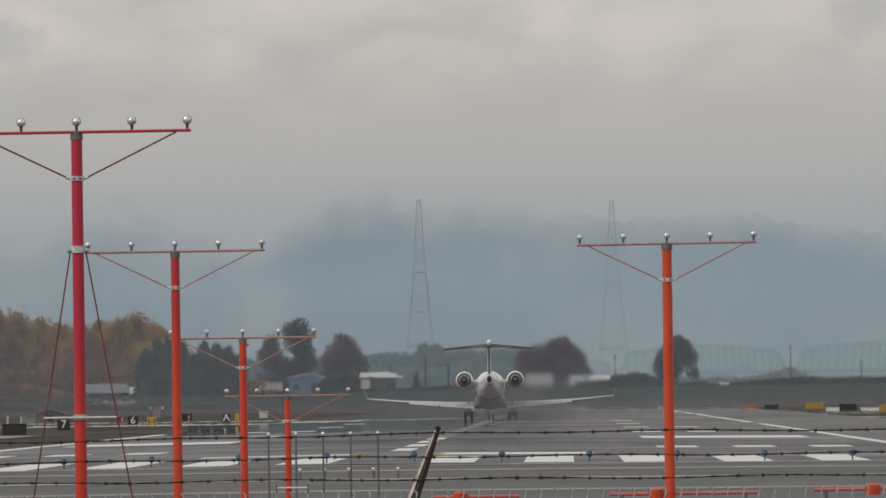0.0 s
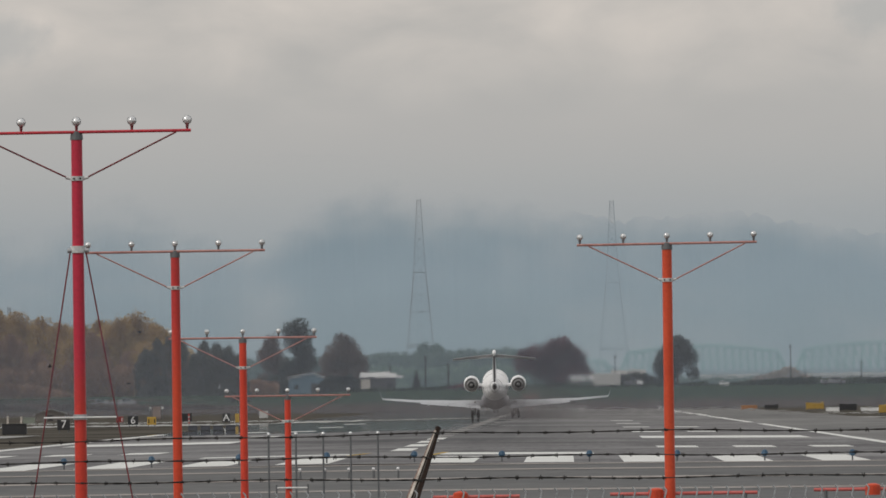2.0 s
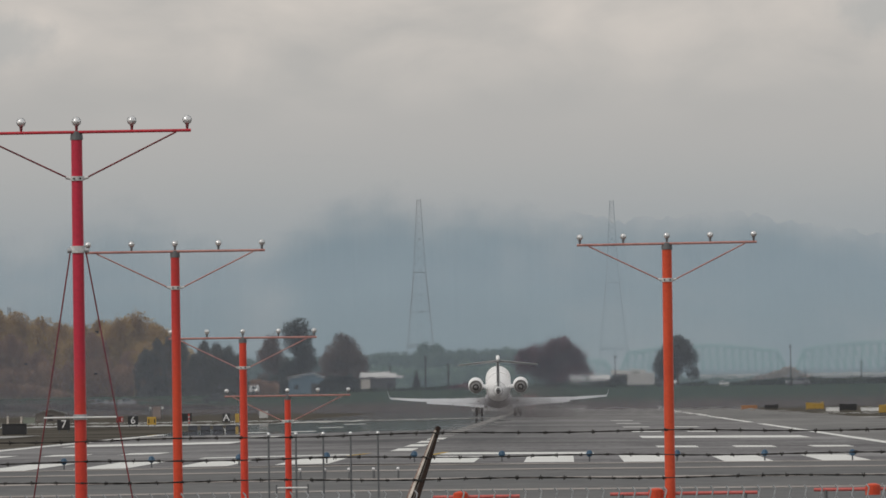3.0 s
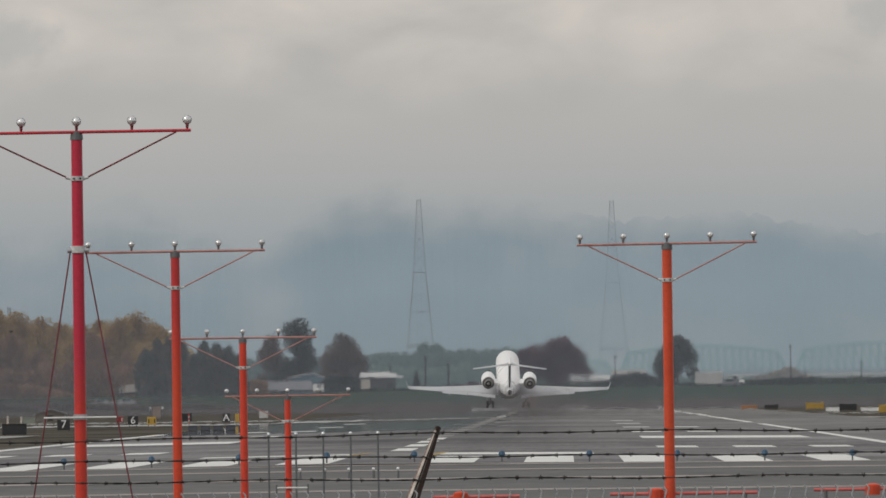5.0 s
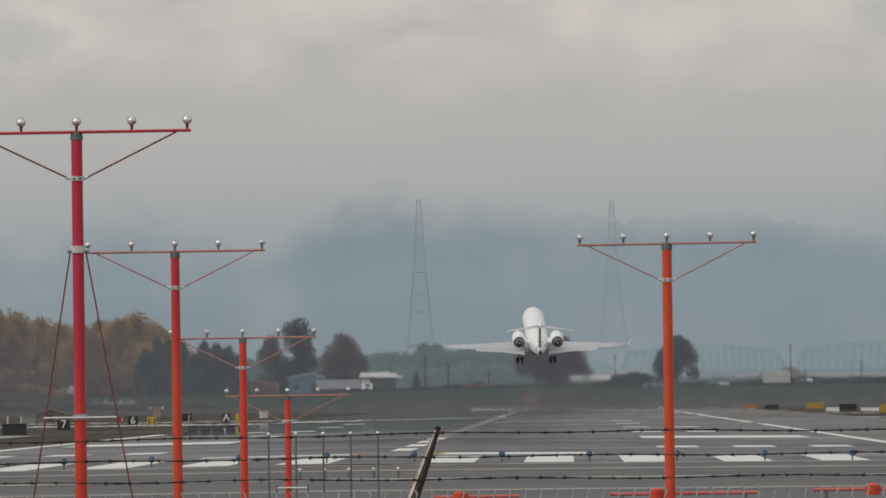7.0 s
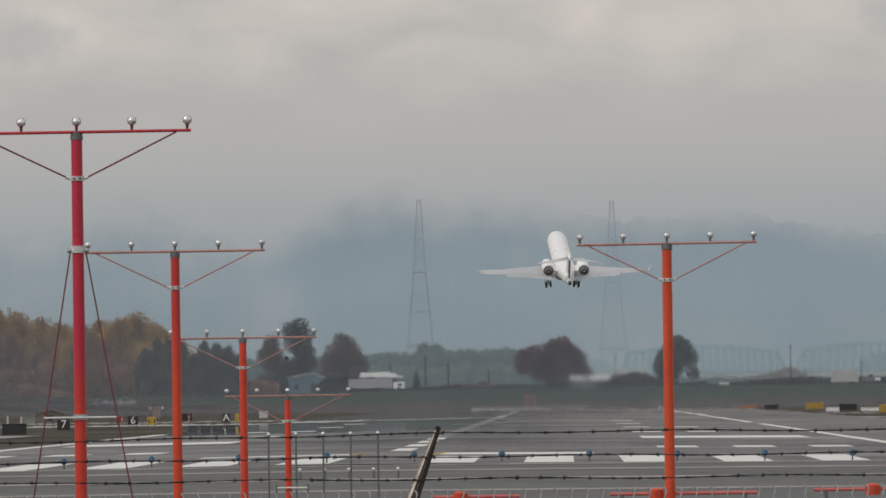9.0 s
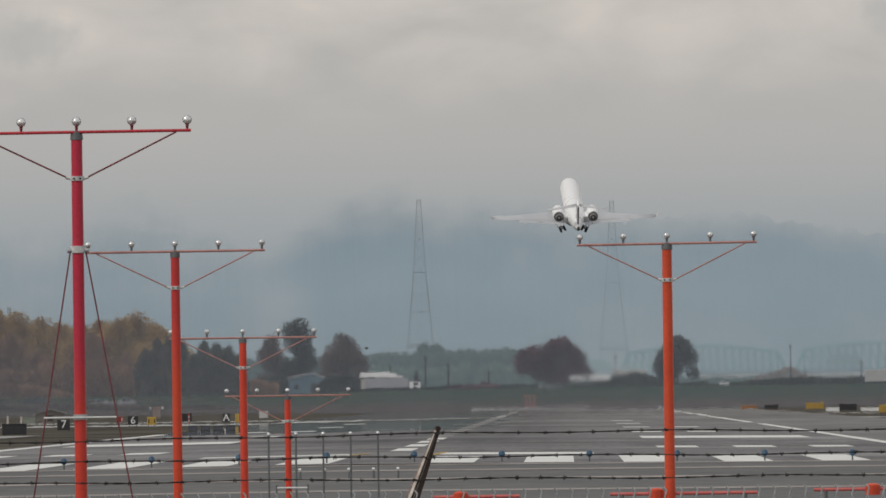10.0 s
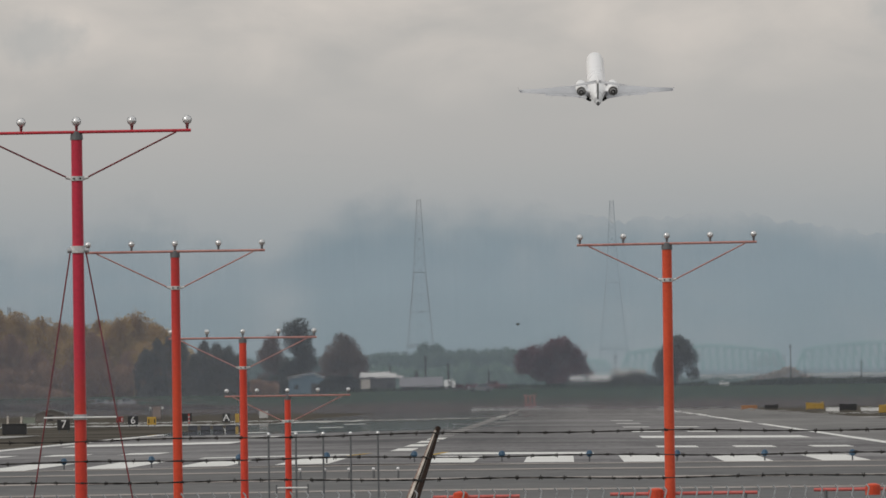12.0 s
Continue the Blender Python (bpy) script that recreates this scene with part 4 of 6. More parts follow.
def aircraft():
    elevators = []
    a = empty("jet_airliner", pose(0, 1580, 0), "white twin-engine regional jet taking off", "aircraft")
    fus = [ring(16.4, 2.55, 0.05, 0.05), ring(16.0, 2.62, 0.45, 0.42), ring(15.0, 2.85, 0.85, 0.85), ring(13.4, 3.1, 1.2, 1.2), ring(11.6, 3.2, 1.34, 1.36),
           ring(6, 3.2, 1.345, 1.37), ring(-3, 3.2, 1.345, 1.37), ring(-7, 3.31, 1.28, 1.25), ring(-10, 3.50, 0.99, 0.99), ring(-13.6, 3.66, 0.64, 0.74), ring(-16, 3.80, 0.36, 0.44), ring(-17.1, 3.87, 0.16, 0.22)]
    body = part("fuselage", loft(fus), AIR_WHITE, a, smooth=True)
    part("exhaust_cone", loft([ring(-16.7, 3.84, 0.25, 0.32), ring(-17.5, 3.90, 0.13, 0.16)]), AIR_DARK, body, "dark tail cone tip")
    # underside shade of the rear body is put into the fairing's dark grey
    part("belly_fairing", loft([ring(6.5, 1.95, 0.3, 0.2), ring(5, 1.85, 1.3, 0.7), ring(1, 1.85, 1.42, 0.92), ring(-2.5, 1.92, 1.34, 0.94), ring(-5.4, 2.34, 1.0, 0.6), ring(-7.6, 2.75, 0.45, 0.3)]), AIR_BELLY, body, "belly fairing, its underside shade painted in dark grey", True)
    for s in (-1, 1):
        wing = part("wing", loft([airfoil(s * 0.9, 5.2, 7.2, 1.34, 0.8), airfoil(s * 3.9, 3.4, 4.5, 1.50, 0.5), airfoil(s * 8.2, 0.9, 2.9, 1.78, 0.30), airfoil(s * 11.45, -0.75, 1.75, 2.10, 0.17)]), AIR_GREY, a, "pale grey swept wing", True)
        part("winglet", loft([airfoil(s * 11.38, -0.75, 1.72, 2.10, 0.13), airfoil(s * 11.53, -1.25, 1.15, 2.22, 0.06), airfoil(s * 11.62, -1.6, 0.8, 2.5, 0.05), airfoil(s * 11.76, -1.95, 0.5, 2.95, 0.04)]), AIR_TAIL, wing, "small grey upturned winglet")
        part("flap", loft([airfoil(s * 1.5, -1.55, 1.2, 1.33, 0.14, 0.24), airfoil(s * 4.0, -0.95, 0.95, 1.48, 0.11, 0.19), airfoil(s * 7.6, -1.72, 0.7, 1.74, 0.08, 0.13)]), AIR_GREY, wing, "lowered flap")
        for fx in (2.6, 4.8, 6.8):
            zz = 1.24 + 0.055 * fx
            sect = [[(s * fx + x, y, z) for x, y, z in ring(yy, zz + dz, rx, rz, 8)] for yy, dz, rx, rz in ((0.3 - 0.2 * fx, 0, 0.03, 0.05), (-1.0 - 0.15 * fx, -0.08, 0.1, 0.15), (-2.2 - 0.12 * fx, -0.1, 0.02, 0.04))]
            part("flap_fairing", loft(sect), AIR_GREY, wing)
        nac = part("engine", loft([[(s * 2.37 + x, y, z) for x, y, z in ring(yy, 3.75, r, r)] for yy, r in ((-4.2, 0.60), (-4.5, 0.72), (-5.6, 0.80), (-7.4, 0.78), (-8.6, 0.70))]), AIR_WHITE, a, "white engine nacelle", True)

        def turned(*stations):
            return loft([[(s * 2.37 + x, y, z) for x, y, z in ring(yy + 1.0, 3.75, r, r)] for yy, r in stations])

        part("nacelle_lip", turned((-9.56, 0.705), (-9.78, 0.685), (-9.78, 0.63), (-9.6, 0.64)), AIR_METAL, nac, "bare metal rim", True)
        part("fan_duct", turned((-9.60, 0.655), (-9.70, 0.645)), NOZZLE, nac, "dark annular exhaust duct")
        part("core_nozzle", turned((-9.65, 0.50), (-10.05, 0.47), (-10.35, 0.40), (-10.37, 0.34), (-10.1, 0.32)), NOZZLE, nac, "heat-darkened exhaust nozzle")
        part("core_exhaust", turned((-10.12, 0.33), (-10.33, 0.33)), AIR_DARK, nac)
        part("exhaust_plug", turned((-10.25, 0.2), (-10.6, 0.14), (-10.9, 0.04)), NOZZLE, nac)
        for k in range(8):
            an = radians(22.5 + 45 * k)
            ca, sa = math.cos(an), math.sin(an)
            part("duct_vane", tubed(((s * 2.37 + 0.46 * ca, -8.74, 3.75 + 0.46 * sa), (s * 2.37 + 0.65 * ca, -8.74, 3.75 + 0.65 * sa), 0.022), n=4), NOZZLE, nac)
        part("pylon", loft([[(s * 0.9, -5.4, 3.5), (s * 0.9, -5.4, 3.72), (s * 0.9, -8.6, 3.68), (s * 0.9, -8.6, 3.5)], [(s * 1.8, -5.6, 3.6), (s * 1.8, -5.6, 3.8), (s * 1.8, -8.4, 3.76), (s * 1.8, -8.4, 3.6)]]), AIR_WHITE, nac)
        tail = part("tailplane", loft([airfoil(s * 0.05, -14.0, 2.0, 6.98, 0.22), airfoil(s * 4.2, -16.2, 0.9, 6.52, 0.10)]), AIR_TAIL, a, "pale grey tailplane", True)
        root, tip = Vector((s * 0.2, -16.0, 6.95)), Vector((s * 4.15, -17.08, 6.52))
        sect = [[(x, yh, z - 0.05), (x, yh, z + 0.05), (x, yh - c, z + 0.14 * c + 0.02), (x, yh - c, z + 0.14 * c - 0.02)] for x, yh, z, c in ((0, 0, 0, 0.75), (tip.x - root.x, tip.y - root.y, tip.z - root.z, 0.42))]
        elev = part("elevator", loft(sect), AIR_TAIL, tail, "raised elevator of pale grey metal")
        tail.matrix_basis = Matrix.Translation((0, -16.3, 7.0)) @ pose(0, 0, 0, -6.0, 0, 0) @ Matrix.Translation((0, 16.3, -7.0))
        elev.matrix_basis = Matrix.Translation(root)
        elevators.append((elev, root, (tip - root).normalized() * s))
    rows = []
    for z, yl, c, th in ((4.0, -9.2, 6.0, 0.42), (5.4, -11.4, 4.6, 0.36), (7.0, -13.8, 3.3, 0.28), (7.25, -14.0, 3.4, 0.2)):
        rows.append([(x0, y0, z) for (z_, y0, x0) in [(0, yl - f * c, t * th) for f, t in ((0, 0), (0.08, 0.4), (0.35, 0.5), (0.7, 0.3), (1, 0.04))] + [(0, yl - f * c, -t * th) for f, t in ((1, 0.04), (0.7, 0.3), (0.35, 0.5), (0.08, 0.4))]])
    fin = part("tail_fin", loft(rows), AIR_WHITE, a, smooth=True)
    # trailing edge seen from behind: its shade is put into a darker grey
    part("rudder", loft([[(-0.095, y, z), (0.095, y, z), (0.095, y - 0.4, z), (-0.095, y - 0.4, z)] for y, z in ((-15.2, 4.25), (-15.95, 5.4), (-16.85, 6.95))]), AIR_RUDDER, fin, "rudder trailing edge, its shade painted in dark grey")
    part("fin_bullet", loft([ring(-13.4, 7.2, 0.04, 0.05, 12), ring(-14.2, 7.22, 0.2, 0.24, 12), ring(-16.4, 7.2, 0.19, 0.24, 12), ring(-17.5, 7.2, 0.04, 0.06, 12)]), AIR_WHITE, a, "white fin bullet", True)
    gears = []
    for s in (-1, 1):
        g = new("main_gear")
        g.parent = a
        bm = tubed(((0, 0, 0.1), (0, 0, -1.1), 0.13, 0.09), ((0, 0.9, 0.0), (0, 0, -0.7), 0.05))
        part("gear_leg", bm, AIR_METAL, g)
        for dx in (-0.3, 0.3):
            part("tyre", tubed(((dx - 0.13, 0, -1.18), (dx + 0.13, 0, -1.18), 0.43), n=20), RUBBER, g, "black tyre")
        part("axle", tubed(((-0.42, 0, -1.18), (0.42, 0, -1.18), 0.07)), AIR_METAL, g)
        part("gear_door", boxed(s * 0.42 - 0.02, s * 0.42 + 0.02, -0.5, 0.6, -0.75, 0.1), AIR_WHITE, g, "white gear door")
        gears.append((s, g))
    nose = new("nose_gear")
    nose.parent = a
    nose.matrix_basis = pose(0, 12.6, 1.9)
    part("gear_leg", tubed(((0, 0, 0.1), (0, 0, -1.55), 0.09, 0.06)), AIR_METAL, nose)
    for dx in (-0.2, 0.2):
        part("tyre", tubed(((dx - 0.09, 0, -1.6), (dx + 0.09, 0, -1.6), 0.3), n=16), RUBBER, nose)
    return a, gears, elevators


jet, jet_gears, jet_elevators = aircraft()
haze = tagged(link("exhaust_haze", ball(bmesh.new(), (0, 0, 0), 8.5, 14.0, 3.2, 24, 14), haze_material(), smooth=True), "thin brownish exhaust haze blown over the runway", "haze", kind="stuff")

# ---- sky and hills ----
bm = bmesh.new()
R_SKY = 4900.0
cols = [radians(-14 + 28 * k / 40) for k in range(41)]
rows = [[bm.verts.new((R_SKY * math.sin(c), R_SKY * math.cos(c) - R_SKY, z)) for c in cols] for z in (-20, 120, 420, 900)]
for r, s in zip(rows, rows[1:]):
    for i in range(40):
        bm.faces.new((r[i], r[i + 1], s[i + 1], s[i]))
sky = tagged(link("sky_backdrop", bm, CLOUD), "pale grey overcast sky with soft billows", "sky", kind="structure")
sky.matrix_basis = pose(0, R_SKY, 0)
bm = bmesh.new()
rows = [[bm.verts.new((x, 0, z)) for x in (-1200, -400, 0, 400, 1200)] for z in (0, 60, 130)]
for r, s in zip(rows, rows[1:]):
    for i in range(4):
        bm.faces.new((r[i], r[i + 1], s[i + 1], s[i]))
bank = tagged(link("cloud_bank", bm, BANK), "low grey cloud torn along the hilltops", "cloud", kind="structure")
bank.matrix_basis = pose(0, 4500, 0)


wisps = []
for x, z in ((119.0, 108.5), (-123.0, 103.0)):
    ob = tagged(link("cloud_wisp", sheet([(-22, 0, -14), (22, 0, -14), (22, 0, 14), (-22, 0, 14)]), WISP), "darker scrap of drifting grey cloud", "cloud", kind="structure")
    ob.matrix_basis = pose(x, 4700, z)
    wisps.append((ob, x, z))


RIDGE = [(-1100, 40), (-600, 46), (-350, 42), (-200, 50), (-121, 50), (-98, 58), (-83, 62), (-67, 66), (-52, 69), (-41, 70), (-29, 70), (-21, 69), (-13, 67), (2, 64), (18, 60),
         (33, 55.5), (41, 52), (49, 49.5), (57, 51), (80, 52), (95, 49.5), (111, 47), (122, 45.5), (200, 38), (300, 42), (500, 38), (1100, 42)]


def ridge_height(x):
    for (a, p), (b, q) in zip(RIDGE, RIDGE[1:]):
        if x <= b:
            f = (x - a) / (b - a)
            return p + (q - p) * f * f * (3 - 2 * f)
    return RIDGE[-1][1]


def hill(name, y, label):
    """A long wooded ridge with spurs and a ragged tree line."""
    bm = bmesh.new()
    xs = [-1100 + 8.0 * k for k in range(120)] + [-140 + 0.7 * k for k in range(401)] + [148 + 8.0 * k for k in range(120)]
    deep = (0, 0.22, 0.42, 0.6, 0.76, 0.89, 1.0, 0.6)
    rows = []
    for j, f in enumerate(deep):
        row = []
        for x in xs:
            h = ridge_height(x) * f
            if 0 < j < 6:
                h += 2.2 * noise.noise((x * 0.03, j * 0.9, y)) + 0.8 * noise.noise((x * 0.12, j * 1.7, y))
            h += (0.9 * noise.noise((x * 0.09, 2.2, y)) + 1.2 * noise.noise((x * 0.24, 1.0, y)) + 1.0 * noise.noise((x * 0.5, 3.0, y)) + (1.5 * abs(noise.noise((x * 0.21, 6.0, 1))) + 1.0 * abs(noise.noise((x * 0.55, 9.0, 2))) + 0.7 * abs(noise.noise((x * 1.2, 4.0, 3)))) * (j == 6)) * (j > 0)
            row.append(bm.verts.new((x, j * 14.0 + (9 * noise.noise((x * 0.025, j * 0.6, 5.0)) if 0 < j < 6 else 0), h)))
        rows.append(row)
    for r, s in zip(rows, rows[1:]):
        for i in range(len(xs) - 1):
            bm.faces.new((r[i], r[i + 1], s[i + 1], s[i]))
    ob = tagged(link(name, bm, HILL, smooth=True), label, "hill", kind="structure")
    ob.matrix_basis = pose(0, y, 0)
    return ob


hill("backdrop_hill", 4640, "wooded backdrop hills under cloud, blue-grey haze painted in")

for y, top, mat, label in ((2815, 45, MIST_NEAR, "thin mist before the levee"), (3300, 25, HAZE_GLOW_FAR, "glowing haze-coloured sheet over the river"), (3860, 64, HAZE_GLOW_HIGH, "glowing haze-coloured sheet before the hills")):
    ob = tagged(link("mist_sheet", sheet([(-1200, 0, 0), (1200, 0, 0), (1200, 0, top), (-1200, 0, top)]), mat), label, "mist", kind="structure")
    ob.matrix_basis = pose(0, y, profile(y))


for y, half, top, mat, label in ((2296, 160, 20, shimmer_material("warm_air", 0.0031, 10.0, 19.0, 5.0), "shimmering warm air over the far runway"),
                                 (1520, 60, 4.2, shimmer_material("low_warm_air", 0.0016, 1.3, 3.6, 0.9), "shimmering warm air low over the runway")):
    shimmer = tagged(link("heat_shimmer", sheet([(-half, 0, 0.02), (half, 0, 0.02), (half, 0, top), (-half, 0, top)]), mat), label, "haze", kind="structure")
    shimmer.matrix_basis = pose(0, y, profile(y))
plume = tagged(link("exhaust_plume", sheet([(9.5 * math.cos(radians(15 * k)), 0, 7.0 * math.sin(radians(15 * k))) for k in range(24)]), shimmer_material("hot_exhaust_air", 0.012, 0.6, 1.25, 0.6, (9.5, 7.0))),
               "hot exhaust air shimmering over the runway", "haze", kind="stuff")


# ---- trees ----
def crown_mesh(rnd, lobes, count, size):
    """Leaf clumps scattered through several lobes, thinner towards the rims."""
    verts, faces = [], []
    total = sum(l[3] * l[4] for l in lobes)
    for (cx, cy, cz, rx, rz) in lobes:
        k = int(count * rx * rz / total)
        for _ in range(k):
            v = Vector((rnd.gauss(0, 1), rnd.gauss(0, 1), rnd.gauss(0, 1))).normalized()
            r = rnd.random() ** 0.42
            r *= 1 + 0.22 * noise.noise((v.x * 2.3 + cx, v.y * 2.3 + cz, v.z * 2.3))
            s = size * rnd.uniform(0.5, 1.2)
            if rnd.random() < 0.3:
                r, s = r * rnd.uniform(1.05, 1.34), s * 0.5
            c = Vector((cx + v.x * r * rx, cy + v.y * r * rx, cz + v.z * r * rz))
            q = Euler((rnd.uniform(0, 6.28), rnd.uniform(0, 6.28), rnd.uniform(0, 6.28))).to_matrix()
            base = len(verts)
            for p in ((-0.5, -0.35, 0), (0.5, -0.3, 0.1), (0.35, 0.4, -0.1), (-0.3, 0.45, 0.12)):
                verts.append(c + q @ (Vector(p) * s))
            faces.append((base, base + 1, base + 2))
            faces.append((base, base + 2, base + 3))
    me = bpy.data.meshes.new("crown")
    me.from_pydata([tuple(v) for v in verts], [], faces)
    return me


def tree(x, y, z, height, width, leaf, seed, label, group="", count=3600, size=0.5, low=0.16, lobe_count=9, shape=1.0, masses=()):
    rnd = random.Random(seed)
    z, height = z + dip(x, y), height - dip(x, y)
    t = empty("tree", pose(x, y, z), label, "tree", group)
    bm = tubed(((0, 0, -0.3), (0.05, 0, height * 0.35), height * 0.024, height * 0.016), ((0.05, 0, height * 0.35), (-0.1, 0.1, height * 0.85), height * 0.016, height * 0.004))
    for k in range(8):
        a = rnd.uniform(0, 6.28)
        h0 = height * rnd.uniform(0.18, 0.6)
        ln = width * rnd.uniform(0.25, 0.42)
        tube(bm, (0, 0, h0), (ln * math.cos(a), ln * math.sin(a), h0 + ln * rnd.uniform(0.5, 1.2)), height * 0.008, height * 0.003, n=6)
    part("trunk", bm, BARK, t)
    lobes = [(0, 0, height * 0.62, width * 0.33, height * 0.34)]
    for k in range(lobe_count):
        f = (k + 0.5) / lobe_count
        zz = height * (low + (0.95 - low) * f)
        reach = width * 0.5 * math.sin(math.pi * min(1.0, 0.18 + 0.82 * f ** shape)) ** 0.7
        rr = width * rnd.uniform(0.14, 0.22)
        a = rnd.uniform(0, 6.28) if k % 2 else rnd.choice((0.0, math.pi)) + rnd.uniform(-0.5, 0.5)
        rad = max(0.0, reach - rr * 0.8)
        lobes.append((rad * math.cos(a), rad * math.sin(a), min(zz, height * 0.95 - rr * 0.7), rr, rr * rnd.uniform(0.9, 1.3)))
    if masses:
        lobes = [(mx, rnd.uniform(-1.5, 1.5), mz, mr, mr) for mx, mz, mr in masses]
    me = crown_mesh(rnd, lobes, count, size)
    me.materials.append(leaf)
    c = new("crown", me)
    c.parent = t
    return t


# trees behind the levee
tree(-17.9, 3000, 3.3, 11.2, 8.6, LEAF_BROWN, 3, "bare-topped brown autumn tree behind the shed", count=10500, size=0.34,
     masses=((-0.3, 9.3, 1.6), (0.6, 8.3, 1.9), (-1.6, 7.4, 1.9), (1.7, 7.2, 1.8), (-2.7, 5.6, 1.8), (2.9, 5.4, 1.8), (0, 5.6, 2.5), (-2.9, 3.6, 1.7), (3.0, 3.4, 1.6), (0, 3.2, 2.4), (-1, 1.4, 1.8), (1.2, 1.4, 1.8)))
tree(-26.3, 3010, 3.3, 13.9, 6.8, LEAF_DARK, 5, "tall dark tree with a narrow uneven crown", count=9000, size=0.34,
     masses=((-1.0, 11.5, 1.7), (0.7, 11.9, 1.8), (1.5, 10.4, 1.5), (-0.4, 9.4, 2.1), (0.9, 8.4, 2.0), (1.2, 6.4, 1.8), (0.2, 5.0, 1.9), (0.6, 3.0, 1.8), (0.2, 1.4, 1.6), (2.0, 7.6, 1.5), (2.3, 5.6, 1.6), (1.9, 3.6, 1.7), (-1.9, 5.0, 1.5), (-2.2, 3.0, 1.7)))
tree(-30.8, 3016, 3.3, 10.4, 6.6, LEAF_BROWN, 6, "slim brown tree beside a taller one", low=0.0, count=5000, size=0.36, lobe_count=12)
for k, (x, h, wide) in enumerate(((-51.7, 8.6, 4.2), (-49.7, 10.3, 4.6), (-47.5, 10.9, 4.8), (-45.4, 10.0, 4.4), (-43.3, 7.6, 3.8), (-41.5, 9.8, 4.4), (-39.4, 9.5, 4.4), (-37.3, 9.0, 4.4), (-35.5, 7.4, 4.0))):
    tree(x, 2928 + k % 2, 2.9, h, wide, LEAF_EVERGREEN, 7 + k, "dark evergreen tree before the yellow wood", "dark trees before the wood", count=5600, size=0.28, low=0.0, lobe_count=15, shape=1.25)
tree(18.6, 2992, 3.3, 9.1, 13.6, LEAF_PURPLE, 12, "broad spreading purple-brown tree behind the levee", count=15000, size=0.34,
     masses=((-4.3, 4.6, 2.2), (-4.5, 6.0, 1.4), (-2.6, 6.3, 1.7), (0, 6, 2.3), (0.9, 7.4, 1.6), (2.4, 7.8, 1.6), (3.4, 6.4, 1.9), (4.8, 5.4, 1.7), (4.9, 3.7, 1.7), (-1.5, 3.6, 2.4), (2.2, 3.2, 2.5), (1.0, 1.3, 1.8), (6.1, 3.3, 1.0), (7.0, 2.4, 0.8)))
tree(41.3, 3005, 3.2, 9.2, 8.2, LEAF_DARK, 13, "rounded dark tree beside the levee road", low=0.02, lobe_count=16, count=13000, size=0.34)

WOOD = [(-82, 18.6), (-77.5, 18.0), (-73.2, 16.4), (-69.6, 15.4), (-66.0, 15.2), (-62.5, 16.0), (-59.0, 16.4), (-55.8, 17.2), (-52.6, 14.6), (-87, 17.5), (-92, 18.5), (-97, 17), (-49.8, 11.6)]
for k, (x, h) in enumerate(WOOD):
    tree(x * 0.96, 2961 + 3 * (k % 3), 3.0, h * 0.86, 9.8, LEAF_AUTUMN, 40 + k, "yellow-brown autumn tree of a dense wood", "trees of the autumn wood", count=12000, low=0.02, size=0.33, lobe_count=17, shape=1.5)
for k, x in enumerate((-85, -79, -74, -68, -64, -57, -54, -90)):
    tree(x * 0.96, 2953 + 2 * (k % 2), 3.2, 9.6 + 2.1 * math.sin(k * 2.1), 7.5, LEAF_AUTUMN if k % 3 == 0 else LEAF_UNDER, 60 + k, "lower brown tree at the wood's edge", "edge trees of the autumn wood", count=7000, low=0.0, size=0.33, lobe_count=13, shape=1.4)


def conifer(x, y, z, h, w, seed):
    rnd = random.Random(seed)
    z, h = z + dip(x, y), h - dip(x, y)
    t = empty("conifer", pose(x, y, z), "small dark pointed conifer beside a pole", "tree")
    part("trunk", tubed(((0, 0, -0.2), (0, 0, h * 0.95), 0.1, 0.02)), BARK, t)
    lobes = [(0, 0, h * (0.12 + 0.1 * k), w * 0.5 * (1 - k / 9.2), h * 0.09) for k in range(9)]
    me = crown_mesh(rnd, lobes, 1300, 0.3)
    me.materials.append(LEAF_DARK)
    new("crown", me).parent = t


conifer(-5.0, 2996, 3.2, 3.8, 1.9, 31)


def thicket(name, x0, x1, y, z, heights, leaf, count, size, label, category, depth=5.0, seed=1, rough=1.0):
    """A long mass of leaf clumps under an uneven top line."""
    rnd = random.Random(seed)
    verts, faces = [], []
    for _ in range(count):
        f = rnd.random()
        x = x0 + (x1 - x0) * f
        k = f * (len(heights) - 1)
        i = min(int(k), len(heights) - 2)
        h = heights[i] + (heights[i + 1] - heights[i]) * (k - i)
        h *= 1 + rough * (0.22 * noise.noise((x * 0.35, seed, 0)) + 0.12 * noise.noise((x * 1.1, seed, 4)))
        c = Vector((x, rnd.uniform(0, depth), dip(x, y) + h * rnd.random() ** 0.7))
        s = size * rnd.uniform(0.6, 1.4)
        q = Euler((rnd.uniform(0, 6.28), rnd.uniform(0, 6.28), rnd.uniform(0, 6.28))).to_matrix()
        b = len(verts)
        for p in ((-0.5, -0.35, 0), (0.5, -0.3, 0.1), (0.35, 0.4, -0.1), (-0.3, 0.45, 0.12)):
            verts.append(tuple(c + q @ (Vector(p) * s)))
        faces += [(b, b + 1, b + 2), (b, b + 2, b + 3)]
    me = bpy.data.meshes.new(name)
    me.from_pydata(verts, [], faces)
    me.materials.append(leaf)
    ob = new(name, me)
    ob.matrix_basis = pose(0, y, z)
    return tagged(ob, label, category, kind="stuff")


